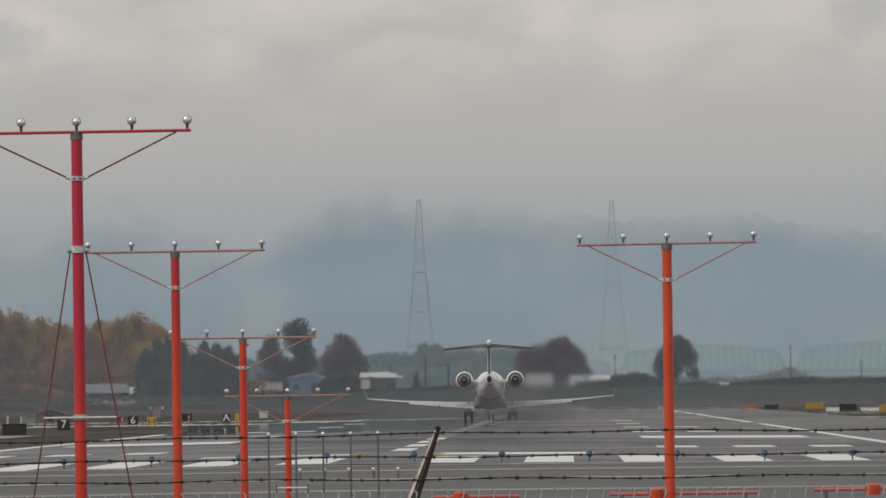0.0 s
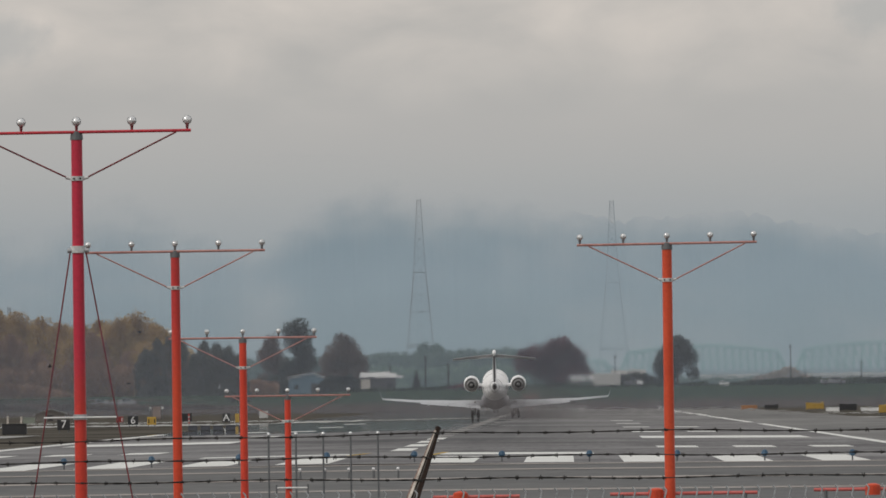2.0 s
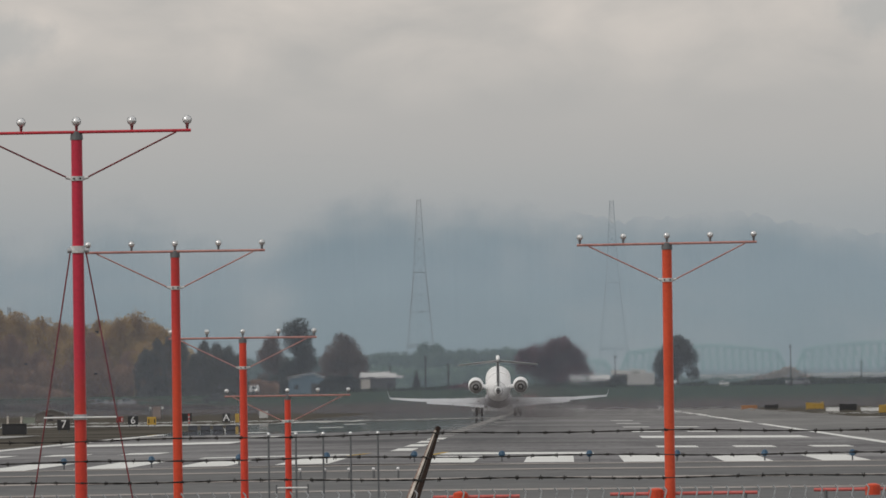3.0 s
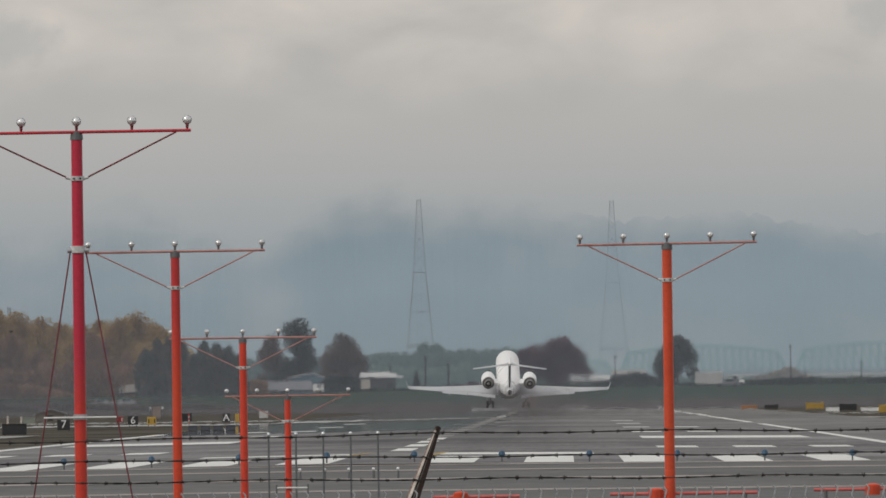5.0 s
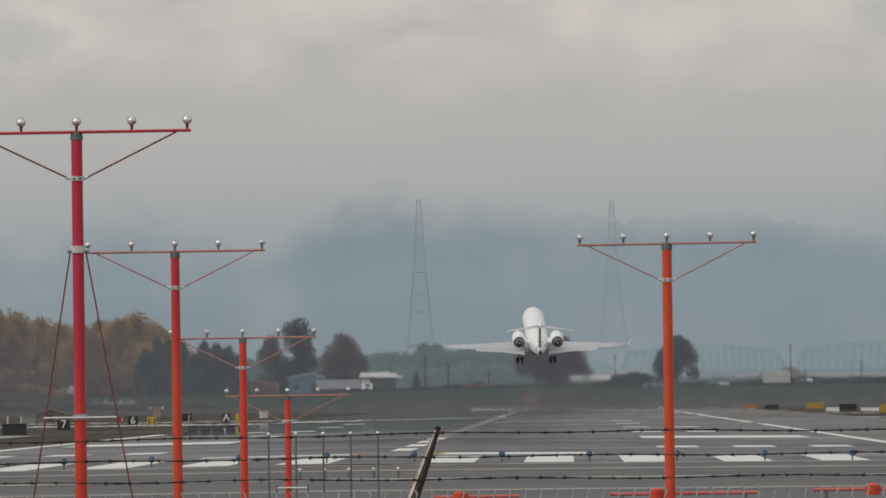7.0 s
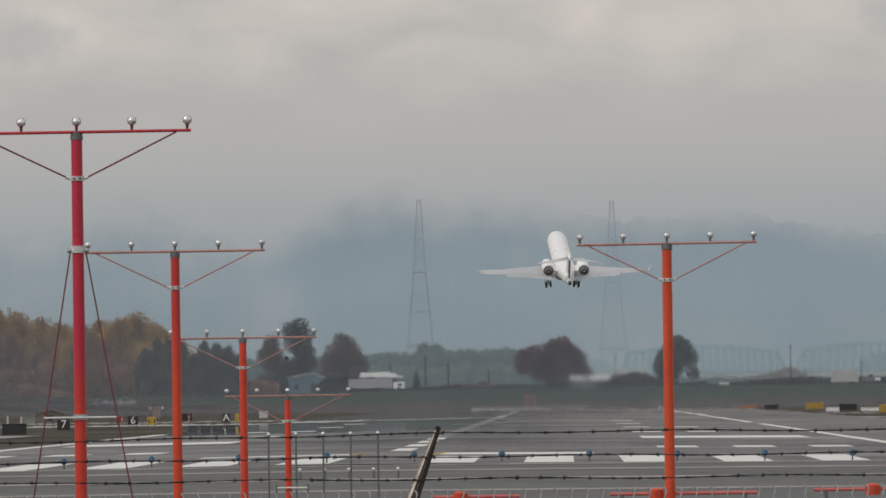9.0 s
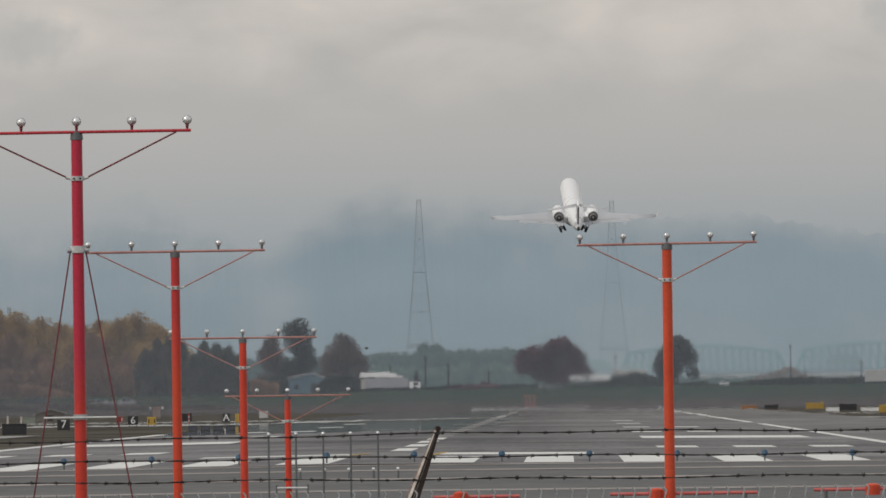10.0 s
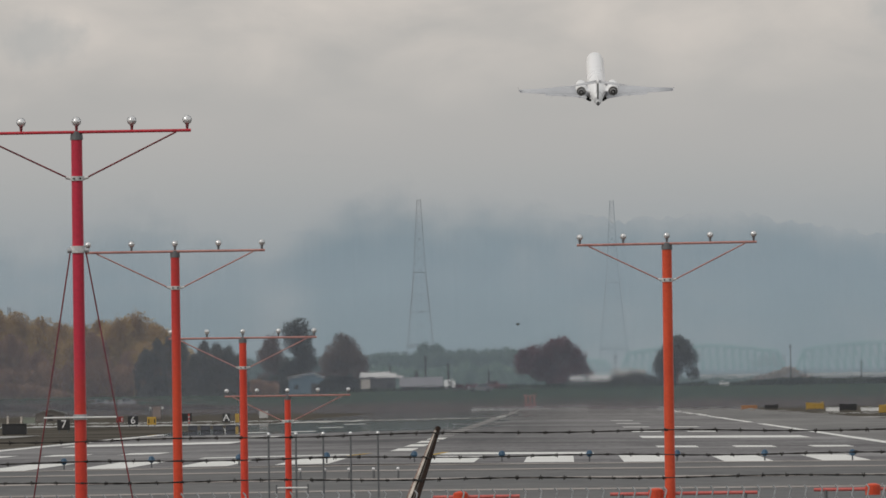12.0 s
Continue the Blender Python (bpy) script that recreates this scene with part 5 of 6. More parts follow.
thicket("far_woods", -120, 22, 3440, 2.0, [8, 8, 9, 8, 8, 7.5, 8, 8.5, 8.6, 9.0, 9.4, 9.6, 9.4], LEAF_FAR, 26000, 0.65, "hazy blue-green woods on the far bank", "woods", 12, 2, 0.45)
thicket("far_woods", 22, 140, 3560, 2.0, [3.9, 3.3, 3.5, 2.9, 2.5, 2.5, 2.7, 2.5], LEAF_FAR, 14000, 0.6, "low hazy scrub along the far bank", "woods", 12, 12)
thicket("far_woods", -6.2, 0.4, 3434, 2.0, [8.8, 10.2, 10.9, 10.4, 11.0, 10.6, 9.0], LEAF_FAR, 2600, 0.6, "taller clump of hazy woods on the far bank", "woods", 5, 3, 0.4)
thicket("riverside_scrub", -24, 20, 3320, 2.2, [5.4, 5.6, 6.0, 5.2, 5.9, 6.2, 5.6, 5.0], LEAF_PALE, 5600, 0.7, "pale green scrub along the river", "scrub", 6, 14)
thicket("far_grove", -6.5, 6.5, 3400, 2.0, [6, 8.6, 9.4, 9.0, 9.2, 8.2, 7, 6], LEAF_FAR, 6000, 0.55, "hazy grove that rises over the far woods", "woods", 8, 3, 0.6)
thicket("hedge", 46, 110, 2948, 3.3, [0.3, 0.9, 1.4, 1.3, 1.2, 1.1, 1.4, 1.2, 1.3], HEDGE, 5200, 0.4, "dark low hedge along the levee road", "hedge", 2.5, 4)
thicket("hedge", -20, 46, 2956, 3.3, [0.4, 0.7, 0.6, 0.9, 0.8, 0.8, 0.9, 0.8, 0.6, 0.9], HEDGE, 4200, 0.35, "dark low hedge along the levee road", "hedge", 2.5, 5)
thicket("shrub", 26.5, 38.6, 2984, 3.0, [0.8, 2.2, 2.0, 2.4, 3.0, 2.7, 2.2, 0.9], LEAF_DARK, 2400, 0.42, "dark shrubs beside pale sheds", "shrub", 4, 6)
thicket("shrub", 0.2, 6.6, 2950, 3.3, [0.4, 0.9, 1.1, 0.8, 1.0, 1.1, 0.5], LEAF_PURPLE, 1400, 0.26, "low reddish brown bushes on the levee", "shrub", 2, 7)
thicket("shrub", 59, 72, 3310, 2.6, [1.6, 2.6, 3.3, 4.0, 4.2, 3.4, 2.2], LEAF_UNDER, 1600, 0.6, "low brown scrub by the river", "shrub", 5, 8)
thicket("shrub", -35.0, -13.5, 2999, 3.2, [2.0, 3.2, 3.6, 3.0, 3.6, 3.4, 2.6, 3.0, 3.2, 2.0], LEAF_DARK, 6000, 0.32, "dark shrubs round the barn and the house", "shrub", 5, 22)
thicket("shrub", -22.6, -15.2, 2984, 3.2, [1.6, 2.9, 3.3, 3.1, 3.3, 3.0, 2.2], LEAF_DARK, 3200, 0.3, "dark shrubs between the barn and the house", "shrub", 3, 24)
thicket("shrub", -53.5, -33.5, 2927, 2.7, [1.2, 3.6, 4.4, 4.0, 4.6, 4.2, 4.0, 3.4, 1.0], LEAF_EVERGREEN, 7500, 0.30, "dark shrubs filling the ground under evergreen trees", "shrub", 3, 21)
thicket("roadside_scrub", -100, -65.5, 2936, 2.85, [2.9, 3.2, 2.8, 3.3, 2.9, 3.1, 2.7, 1.4], LEAF_UNDER, 9000, 0.3, "brown scrub hiding the road before the wood", "scrub", 3, 23)
thicket("woodland_scrub", -92, -29, 2948, 3.2, [5.6, 6.2, 5.2, 6.4, 5.6, 6.0, 3.6, 2.2], LEAF_UNDER, 20000, 0.34, "brown undergrowth below the wood", "undergrowth", 6, 9)


thicket("levee_scrub", -100, -32, 2866, 0.6, [1.5, 1.4, 1.6, 1.6, 1.5, 1.4, 1.2, 1.0, 0.4], LEAF_BROWN, 12000, 0.24, "low brown scrub on the levee slope", "scrub", 4, 15)


thicket("levee_scrub", -100, -36, 2905, 2.2, [0.7, 0.8, 0.6, 0.8, 0.6, 0.7, 0.6, 0.5, 0.2], LEAF_BROWN, 9000, 0.24, "low brown scrub on the levee slope", "scrub", 4, 16)


# ---- buildings beyond the levee ----
def gable(bm, x0, x1, y0, y1, z0, z1, over=0.3, thick=0.14):
    """A pitched roof whose ridge runs along x."""
    ym = (y0 + y1) / 2
    for s in (0, 1):
        ye = y0 - over if s == 0 else y1 + over
        v = [bm.verts.new(p) for p in ((x0 - over, ye, z0), (x1 + over, ye, z0), (x1 + over, ym, z1), (x0 - over, ym, z1),
                                       (x0 - over, ye, z0 + thick), (x1 + over, ye, z0 + thick), (x1 + over, ym, z1 + thick), (x0 - over, ym, z1 + thick))]
        for f in ((3, 2, 1, 0), (4, 5, 6, 7), (0, 1, 5, 4), (1, 2, 6, 5), (2, 3, 7, 6), (3, 0, 4, 7)):
            bm.faces.new([v[i] for i in f])
    return bm


def building(name, x, y, z, w, d, h, ridge, wall_mat, roof_mat, openings, label, category, end_on=0.0, hip=0.0):
    t = empty(name, pose(x, y, z), label, category)
    wall = part("wall", boxed(0, w, 0, d, -1.2, h), wall_mat, t)
    if end_on:
        gab = loft([[(0, y0, h), (w, y0, h), (w * end_on, y0, h + ridge)] for y0 in (0.0, d)])
        part("gable_wall", gab, wall_mat, t)
        for a, b in (((-0.3, h - 0.05), (w * end_on, h + ridge)), ((w * end_on, h + ridge), (w + 0.3, h - 0.05))):
            part("roof", loft([[(a[0], y0, a[1]), (b[0], y0, b[1]), (b[0], y0, b[1] + 0.16), (a[0], y0, a[1] + 0.16)] for y0 in (-0.3, d + 0.3)]), roof_mat, t)
    elif not hip:
        part("roof", gable(bmesh.new(), 0, w, 0, d, h, h + ridge), roof_mat, t)
    if hip:
        eave = [(-0.3, -0.4, h), (hip, -0.4, h), (hip, d + 0.4, h), (-0.3, d + 0.4, h)]
        lift = [(x, y, z + 0.15) for x, y, z in eave]
        top = [(0.2, d / 2 - 0.05, h + ridge), (hip - 2.6, d / 2 - 0.05, h + ridge), (hip - 2.6, d / 2 + 0.05, h + ridge), (0.2, d / 2 + 0.05, h + ridge)]
        part("roof", loft([eave, lift, top]), roof_mat, t)
    for kind, a, b, c, e in openings:
        o = part(kind, boxed(a, b, -0.06, 0.02, c, e), WINDOW if kind == "window" else WALL_DARK, wall)
        part("frame", box(box(boxed(a - 0.08, a, -0.09, 0.0, c, e), b, b + 0.08, -0.09, 0.0, c, e), a - 0.08, b + 0.08, -0.09, 0.0, e, e + 0.08), wall_mat, o)
    return t


building("metal_barn", -27.6, 2991, 2.85, 6.2, 7, 2.95, 0.95, WALL_BLUE, ROOF_WHITE, [("door", 3.9, 5.6, 0, 2.0), ("window", 1.0, 1.8, 1.0, 1.8)], "blue-grey metal barn with a pale roof", "barn", 0.68)
# front wall dark: the shade below the roof is put into its colour
house = building("farmhouse", -14.9, 2990, 2.85, 6.2, 6, 2.9, 0.95, WALL_DARK, ROOF_WHITE, [("door", 3.2, 4.1, 0, 2.0), ("window", 4.6, 5.8, 0.9, 1.9)], "low farmhouse with a white metal roof", "house", 0.0, 7.7)
part("side_wall", boxed(0.1, 1.7, -0.15, 0.0, -1.0, 2.65), WALL_BEIGE, house, "beige plastered wall")
building("shed", 22.3, 2981, 3.3, 2.2, 3, 1.5, 0.5, WALL_DARK, ROOF_WHITE, [("door", 0.7, 1.5, 0, 1.3)], "small shed with a white roof", "shed")
building("shed", 25.6, 2981, 3.3, 3.2, 3, 1.5, 0.7, WALL_DARK, ROOF_WHITE, [("door", 1.1, 2.1, 0, 1.3)], "small shed with a bright white roof", "shed")
building("shed", 29.8, 3002, 3.3, 5.6, 4, 2.4, 0.7, WALL_DARK, CONCRETE, [("window", 2.0, 3.0, 1.0, 1.8)], "long shed with a faded pale roof", "shed")
building("warehouse", 54, 3700, 2.0, 70, 10, 3.5, 0.6, PALE_CONCRETE, CONCRETE, [("door", 8 + 9 * k, 11 + 9 * k, 0, 2.4) for k in range(7)], "long pale warehouse on the far bank", "warehouse")


# ---- poles, pylons, bridge ----
def utility_pole(x, y, z, h, thick):
    z += dip(x, y)
    t = empty("utility_pole", pose(x, y, z), "weathered wooden utility pole with a crossarm", "utility pole", "utility poles along the levee")
    part("pole", tubed(((0, 0, -1), (0, 0, h), thick, thick * 0.75)), POLE_WOOD, t)
    part("crossarm", boxed(-0.42, 0.42, -0.05, 0.05, h - 0.6, h - 0.5), POLE_WOOD, t)


for x, h in ((-9.7, 5.2), (-3.4, 6.4), (0.63, 5.2), (7.8, 3.6), (30.2, 6.2), (61.3, 7.6), (63.9, 3.0), (73.8, 4.6), (-24.0, 6.5)):
    utility_pole(x, 2998, 3.2, h, 0.10 if x > 20 else 0.16)


def pylon(x, y, z, h, wide, waist, waist_z, stout, label):
    """A tall lattice tower: a slim mast on a splayed four-legged base."""
    t = empty("lattice_pylon", pose(x, y, z), label, "pylon", "river crossing pylons")

    def half(u):
        return waist + (wide - waist) * (1 - u / waist_z) if u < waist_z else waist * (1 - 0.70 * (u - waist_z) / (h - waist_z))

    levels = [0.0, 6, 12, 18, 23, 28, 30.5, 32.8, 35, 37, 38.8, 40.5, 42, 43.4, 44.7, 45.9, 47, 48.2, h]
    levels = [v for v in levels if v < h] + [h]
    for sx in (-1, 1):
        for sy in (-1, 1):
            bm = bmesh.new()
            for a, b in zip(levels, levels[1:]):
                tube(bm, (sx * half(a), sy * half(a), a), (sx * half(b), sy * half(b), b), stout * (2.0 if a < 28 else 1.0), n=5)
            part("leg", bm, PYLON_STEEL, t)
    bm = bmesh.new()
    fine = sorted({*levels, *[3.0 * k for k in range(1, 10)]})
    for a, b in zip(fine, fine[1:]):
        r = stout * (0.5 if a > 28 else 0.34)
        for sy in (-1, 1):
            tube(bm, (-half(a), sy * half(a), a), (half(b), sy * half(b), b), r, n=4)
            tube(bm, (half(a), sy * half(a), a), (-half(b), sy * half(b), b), r, n=4)
            tube(bm, (sy * half(a), -half(a), a), (sy * half(b), half(b), b), r, n=4)
    part("lattice", bm, PYLON_STEEL, t)
    bm = bmesh.new()
    for u in (2.0, 11.8, 19.6, 28.6):
        for sy in (-1, 1):
            tube(bm, (-half(u) - 0.3, sy * half(u), u), (half(u) + 0.3, sy * half(u), u), stout * (5.0 if u == 11.8 else 1.4), n=5)
    part("girt", bm, PYLON_STEEL, t)


pylon(-5.39, 3850, 2.0, 45.2, 4.04, 1.40, 28.2, 0.046, "tall weathered steel lattice tower beyond the river")
pylon(43.0, 4300, 2.0, 49.5, 4.5, 1.5, 31.0, 0.065, "tall weathered steel lattice tower beyond the river")


def radio_mast(x, y, z, h):
    t = empty("radio_mast", pose(x, y, z), "slim grey lattice radio mast behind the wood", "radio mast")
    for a in range(3):
        c, q = 0.3 * math.cos(a * 2.094), 0.3 * math.sin(a * 2.094)
        part("leg", tubed(((c, q, 0), (c, q, h), 0.07), n=6), PYLON_STEEL, t)
    bm = bmesh.new()
    for k in range(int(h / 0.8)):
        tube(bm, (-0.3, 0, k * 0.8), (0.3, 0, k * 0.8 + 0.8), 0.05, n=4)
        tube(bm, (0.3, 0, k * 0.8), (-0.3, 0, k * 0.8 + 0.8), 0.05, n=4)
    part("lattice", bm, PYLON_STEEL, t)


radio_mast(-79.7, 3100, 2.0, 17.8)


def bridge_span(x0, x1, y, deck, rise):
    t = empty("truss_bridge", pose(x0, y, deck), "pale green camelback steel truss bridge span", "bridge", "truss bridge spans")
    n = 22
    w = (x1 - x0) / n

    def top(k):
        f = k / n
        return rise * (0.70 + 0.30 * math.sin(math.pi * f)) if 0 < k < n else 0.0

    part("deck", boxed(0, x1 - x0, 0, 6, -0.8, 0.15), DECK_GREY, t)
    for side in (0.0, 6.0):
        bm = bmesh.new()
        for k in range(n):
            tube(bm, (k * w, side, top(k)), ((k + 1) * w, side, top(k + 1)), 0.42, n=6)
        part("top_chord", bm, BRIDGE_GREEN, t)
        bm = bmesh.new()
        for k in range(1, n):
            tube(bm, (k * w, side, 0), (k * w, side, top(k)), 0.25, n=5)
            if k < n / 2:
                tube(bm, (k * w, side, top(k)), ((k + 1) * w, side, 0), 0.13, n=4)
            if k > n / 2:
                tube(bm, (k * w, side, top(k)), ((k - 1) * w, side, 0), 0.13, n=4)
        part("web_members", bm, BRIDGE_GREEN, t)
    part("railing", tubed(((0, -0.1, 0.9), (x1 - x0, -0.1, 0.9), 0.06), ((0, -0.1, 0.5), (x1 - x0, -0.1, 0.5), 0.05), n=5), BRIDGE_GREEN, t)
    for px in (0.4, x1 - x0 - 0.4):
        part("pier", boxed(px - 0.6, px + 0.6, 0.5, 5.5, -8, -0.6), CONCRETE, t)


DECK = 7.2
bridge_span(40.2, 78.0, 3870, DECK, 5.7)
bridge_span(80.4, 122.0, 3870, DECK, 6.1)
bridge_span(124.0, 165.0, 3870, DECK, 6.0)
bridge_span(167.0, 208.0, 3870, DECK, 6.0)
bridge_span(2.0, 38.4, 3870, DECK, 3.4)


# ---- airfield signs and boxes ----
def stroke_text(txt, size, parent, material, y):
    cu = bpy.data.curves.new("digit", "FONT")
    cu.body, cu.size, cu.align_x, cu.align_y, cu.extrude = txt, size, "CENTER", "CENTER", 0.01
    cu.materials.append(material)
    tmp = bpy.data.objects.new("digit", cu)
    scene.collection.objects.link(tmp)
    bpy.context.view_layer.update()
    me = bpy.data.meshes.new_from_object(tmp.evaluated_get(bpy.context.evaluated_depsgraph_get()))
    bpy.data.objects.remove(tmp)
    if not me.materials:
        me.materials.append(material)
    ob = new("digit", me)
    ob.parent = parent
    ob.matrix_basis = pose(0, y, 0.72, 90, 0, 0)
    return ob


def airfield_sign(x, y, w, h, panel, label, txt="", bars=0, ink=None, z=-0.3):
    t = empty("airfield_sign", pose(x, y, z), label, "airfield sign")
    body = part("panel", boxed(-w / 2, w / 2, -0.12, 0.12, 0.25, 0.25 + h, 0.03), panel, t)
    for dx in (-w * 0.35, w * 0.35):
        part("leg", tubed(((dx, 0, -0.05), (dx, 0, 0.28), 0.04)), GREY_PIPE, t)
    if txt:
        d = stroke_text(txt, h * 1.12, body, SIGN_WHITE, -0.14)
        d.location.z = 0.25 + h / 2
    for k in range(bars):
        bx = -w * 0.32 + w * 0.64 * k / max(1, bars - 1)
        part("letter_bar", boxed(bx - 0.05, bx + 0.05, -0.15, -0.12, 0.25 + h * 0.25, 0.25 + h * 0.75), ink, body)
    return t


airfield_sign(-31.36, 1390, 1.05, 0.85, BLACK_PANEL, "black distance sign with a white seven on it", "7")
airfield_sign(-29.9, 1620, 1.0, 0.85, BLACK_PANEL, "black distance sign with a white six on it", "6")
airfield_sign(-22.2, 1715, 0.8, 0.9, BLACK_PANEL, "black taxiway sign with a white A on it", "A")
airfield_sign(-35.2, 1830, 0.75, 0.6, RED_PANEL, "dark red airfield sign beside a numbered one", bars=2, ink=SIGN_WHITE)
airfield_sign(-27.8, 1602, 0.85, 0.75, YELLOW_PANEL, "yellow taxiway sign with dark marks", bars=2, ink=BLACK_PANEL)
airfield_sign(-20.9, 1700, 0.42, 0.85, OCHRE_PANEL, "narrow dull yellow airfield sign")
airfield_sign(-28.3, 1840, 1.5, 0.9, BLACK_PANEL, "black airfield sign seen from behind")
airfield_sign(42.4, 2363, 2.3, 0.5, FADED_ORANGE_SIGN, "faded yellow taxiway sign in the grass")
airfield_sign(44.9, 2330, 1.9, 0.55, BLACK_PANEL, "dark airfield sign beside a yellow one")
airfield_sign(49.2, 2252, 2.4, 0.8, OCHRE_PANEL, "bright yellow taxiway sign in the grass")
airfield_sign(48.2, 2025, 2.1, 0.8, BLACK_PANEL, "black airfield sign seen in the grass")
airfield_sign(45.6, 1755, 1.3, 0.85, OCHRE_PANEL, "yellow taxiway sign beside the runway")


def equipment(name, x, y, w, h, d, mat, label, category, z=-0.3):
    t = empty(name, pose(x, y, z), label, category)
    part("housing", boxed(-w / 2, w / 2, 0, d, 0.12, h, 0.04), mat, t)
    part("lid", boxed(-w / 2 - 0.04, w / 2 + 0.04, -0.04, d + 0.04, h, h + 0.06, 0.015), mat, t)
    for dx in (-w * 0.38, w * 0.38):
        part("foot", tubed(((dx, d / 2, -0.05), (dx, d / 2, 0.14), 0.05)), GREY_PIPE, t)
    return t


equipment("equipment_cabinet", -32.75, 1285, 1.86, 0.88, 1.0, BLACK_PANEL, "squat black equipment box beside the runway", "cabinet")
cab = equipment("equipment_cabinet", -39.6, 2322, 1.05, 1.65, 0.9, CABINET_PINK, "pale pinkish equipment cabinet between two white lamps", "cabinet")
for dx in (-0.85, 0.8):
    part("lamp_post", tubed(((dx, 0.4, -0.05), (dx, 0.4, 1.35), 0.045)), GREY_PIPE, cab)
    part("lamp", ball(bmesh.new(), (dx, 0.4, 1.5), 0.2, 0.2, 0.17), WHITE_METAL, cab, "white lamp globe", smooth=True)
equipment("equipment_cabinet", -23.1, 2153, 1.1, 0.95, 0.9, ROOF_WHITE, "white equipment cabinet in the grass", "cabinet")
equipment("equipment_cabinet", -47.6, 1935, 1.35, 0.75, 0.9, BOX_GREEN, "pale green equipment box in the grass", "cabinet")
for x, h in ((-49.9, 0.95), (-48.35, 0.9)):
    t = empty("marker_post", pose(x, 1930, -0.3), "short white marker post in the grass", "marker post", "marker posts in the grass")
    part("post", tubed(((0, 0, -0.05), (0, 0, h), 0.09), n=10), ARM_PALE, t)
    part("cap", ball(bmesh.new(), (0, 0, h), 0.1, 0.1, 0.06), ARM_PALE, t, smooth=True)
t = empty("striped_post", pose(-25.75, 1700, -0.3), "red and white striped marker post", "marker post")
for k in range(6):
    part("band", tubed(((0, 0, -0.05 + 0.2 * k), (0, 0, 0.15 + 0.2 * k), 0.1), n=12), RED_PANEL if k % 2 else CONCRETE, t)
building("field_shelter", -55.6, 2300, -0.35, 3.9, 3.0, 0.95, 0.55, SHELTER_WALL, CONCRETE, [("door", 1.5, 2.3, 0.0, 0.8)], "low earth-coloured shelter with a pale pitched roof", "shelter", 0.5)
for k in range(5):
    equipment("slope_indicator", -20.05 + 1.0 * k, 1342, 0.74, 0.46, 0.7, SLATE, "low dark slate-blue approach slope indicator lamp box", "lamp box")["group"] = "slope indicator boxes"
equipment("sign_back", 46.7, 2040, 1.6, 0.55, 0.15, SIGN_WHITE, "low white panel in the grass", "panel")
equipment("sign_back", 51.4, 2020, 3.6, 0.5, 0.15, SIGN_WHITE, "low white panel in the grass", "panel")


def end_barrier():
    t = empty("end_barrier", RW @ Matrix.Translation((0.8, 2240, -0.3)), "low white barrier panels across the runway end", "barrier")
    for k in range(10):
        part("barrier_panel", boxed(-9.6 + 1.94 * k, -7.72 + 1.94 * k, -0.08, 0.08, 0.12, 0.46, 0.02), PALE_CONCRETE, t)
        part("barrier_foot", boxed(-8.8 + 1.94 * k, -8.6 + 1.94 * k, -0.2, 0.2, -0.05, 0.14), GREY_PIPE, t)


def end_antenna():
    t = empty("end_light_frame", RW @ Matrix.Translation((1.0, 2244, -0.3)), "orange light frame beyond the runway end", "light frame")
    for x in (-0.7, 0.0, 0.7):
        part("post", tubed(((x, 0, 0), (x, 0, 2.6), 0.04)), FADED_ORANGE, t)
    for z in (1.0, 2.5):
        part("crossbar", tubed(((-1.2, 0, z), (1.2, 0, z), 0.035)), FADED_ORANGE, t)


end_barrier()
end_antenna()


def pavement_piece(name, x0, x1, y0, y1, mat, label, lift=0.03):
    z = -0.3 + lift
    ob = link(name, sheet([(x0, y0, z), (x1, y0, z), (x1 + (y1 - y0) * 0.007, y1, z), (x0 + (y1 - y0) * 0.007, y1, z)]), mat)
    return tagged(ob, label, "pavement", kind="structure")


pavement_piece("equipment_pad", -34.6, -31.2, 1200, 1283, CONCRETE, "worn concrete pad under an equipment box", 0.02)
pavement_piece("taxiway", -400, -17.9, 1670, 1760, TAXI_CONCRETE, "pale concrete taxiway joining the runway")
pavement_piece("taxiway", -400, -15.9, 1900, 1960, TAXI_CONCRETE, "pale concrete taxiway joining the runway")
pavement_piece("taxiway", 30, 400, 1600, 1660, CONCRETE, "pale concrete taxiway joining the runway")
pavement_piece("taxiway", 32, 400, 1930, 1990, CONCRETE, "pale concrete taxiway joining the runway")
runway_piece("shoulder", 0, 2236, 22.9, 36.0, SHOULDER, 0.0, lambda s, o: -0.22 - 0.004 * (abs(o) - 22.9), label="dark asphalt shoulder beside the runway", category="pavement")


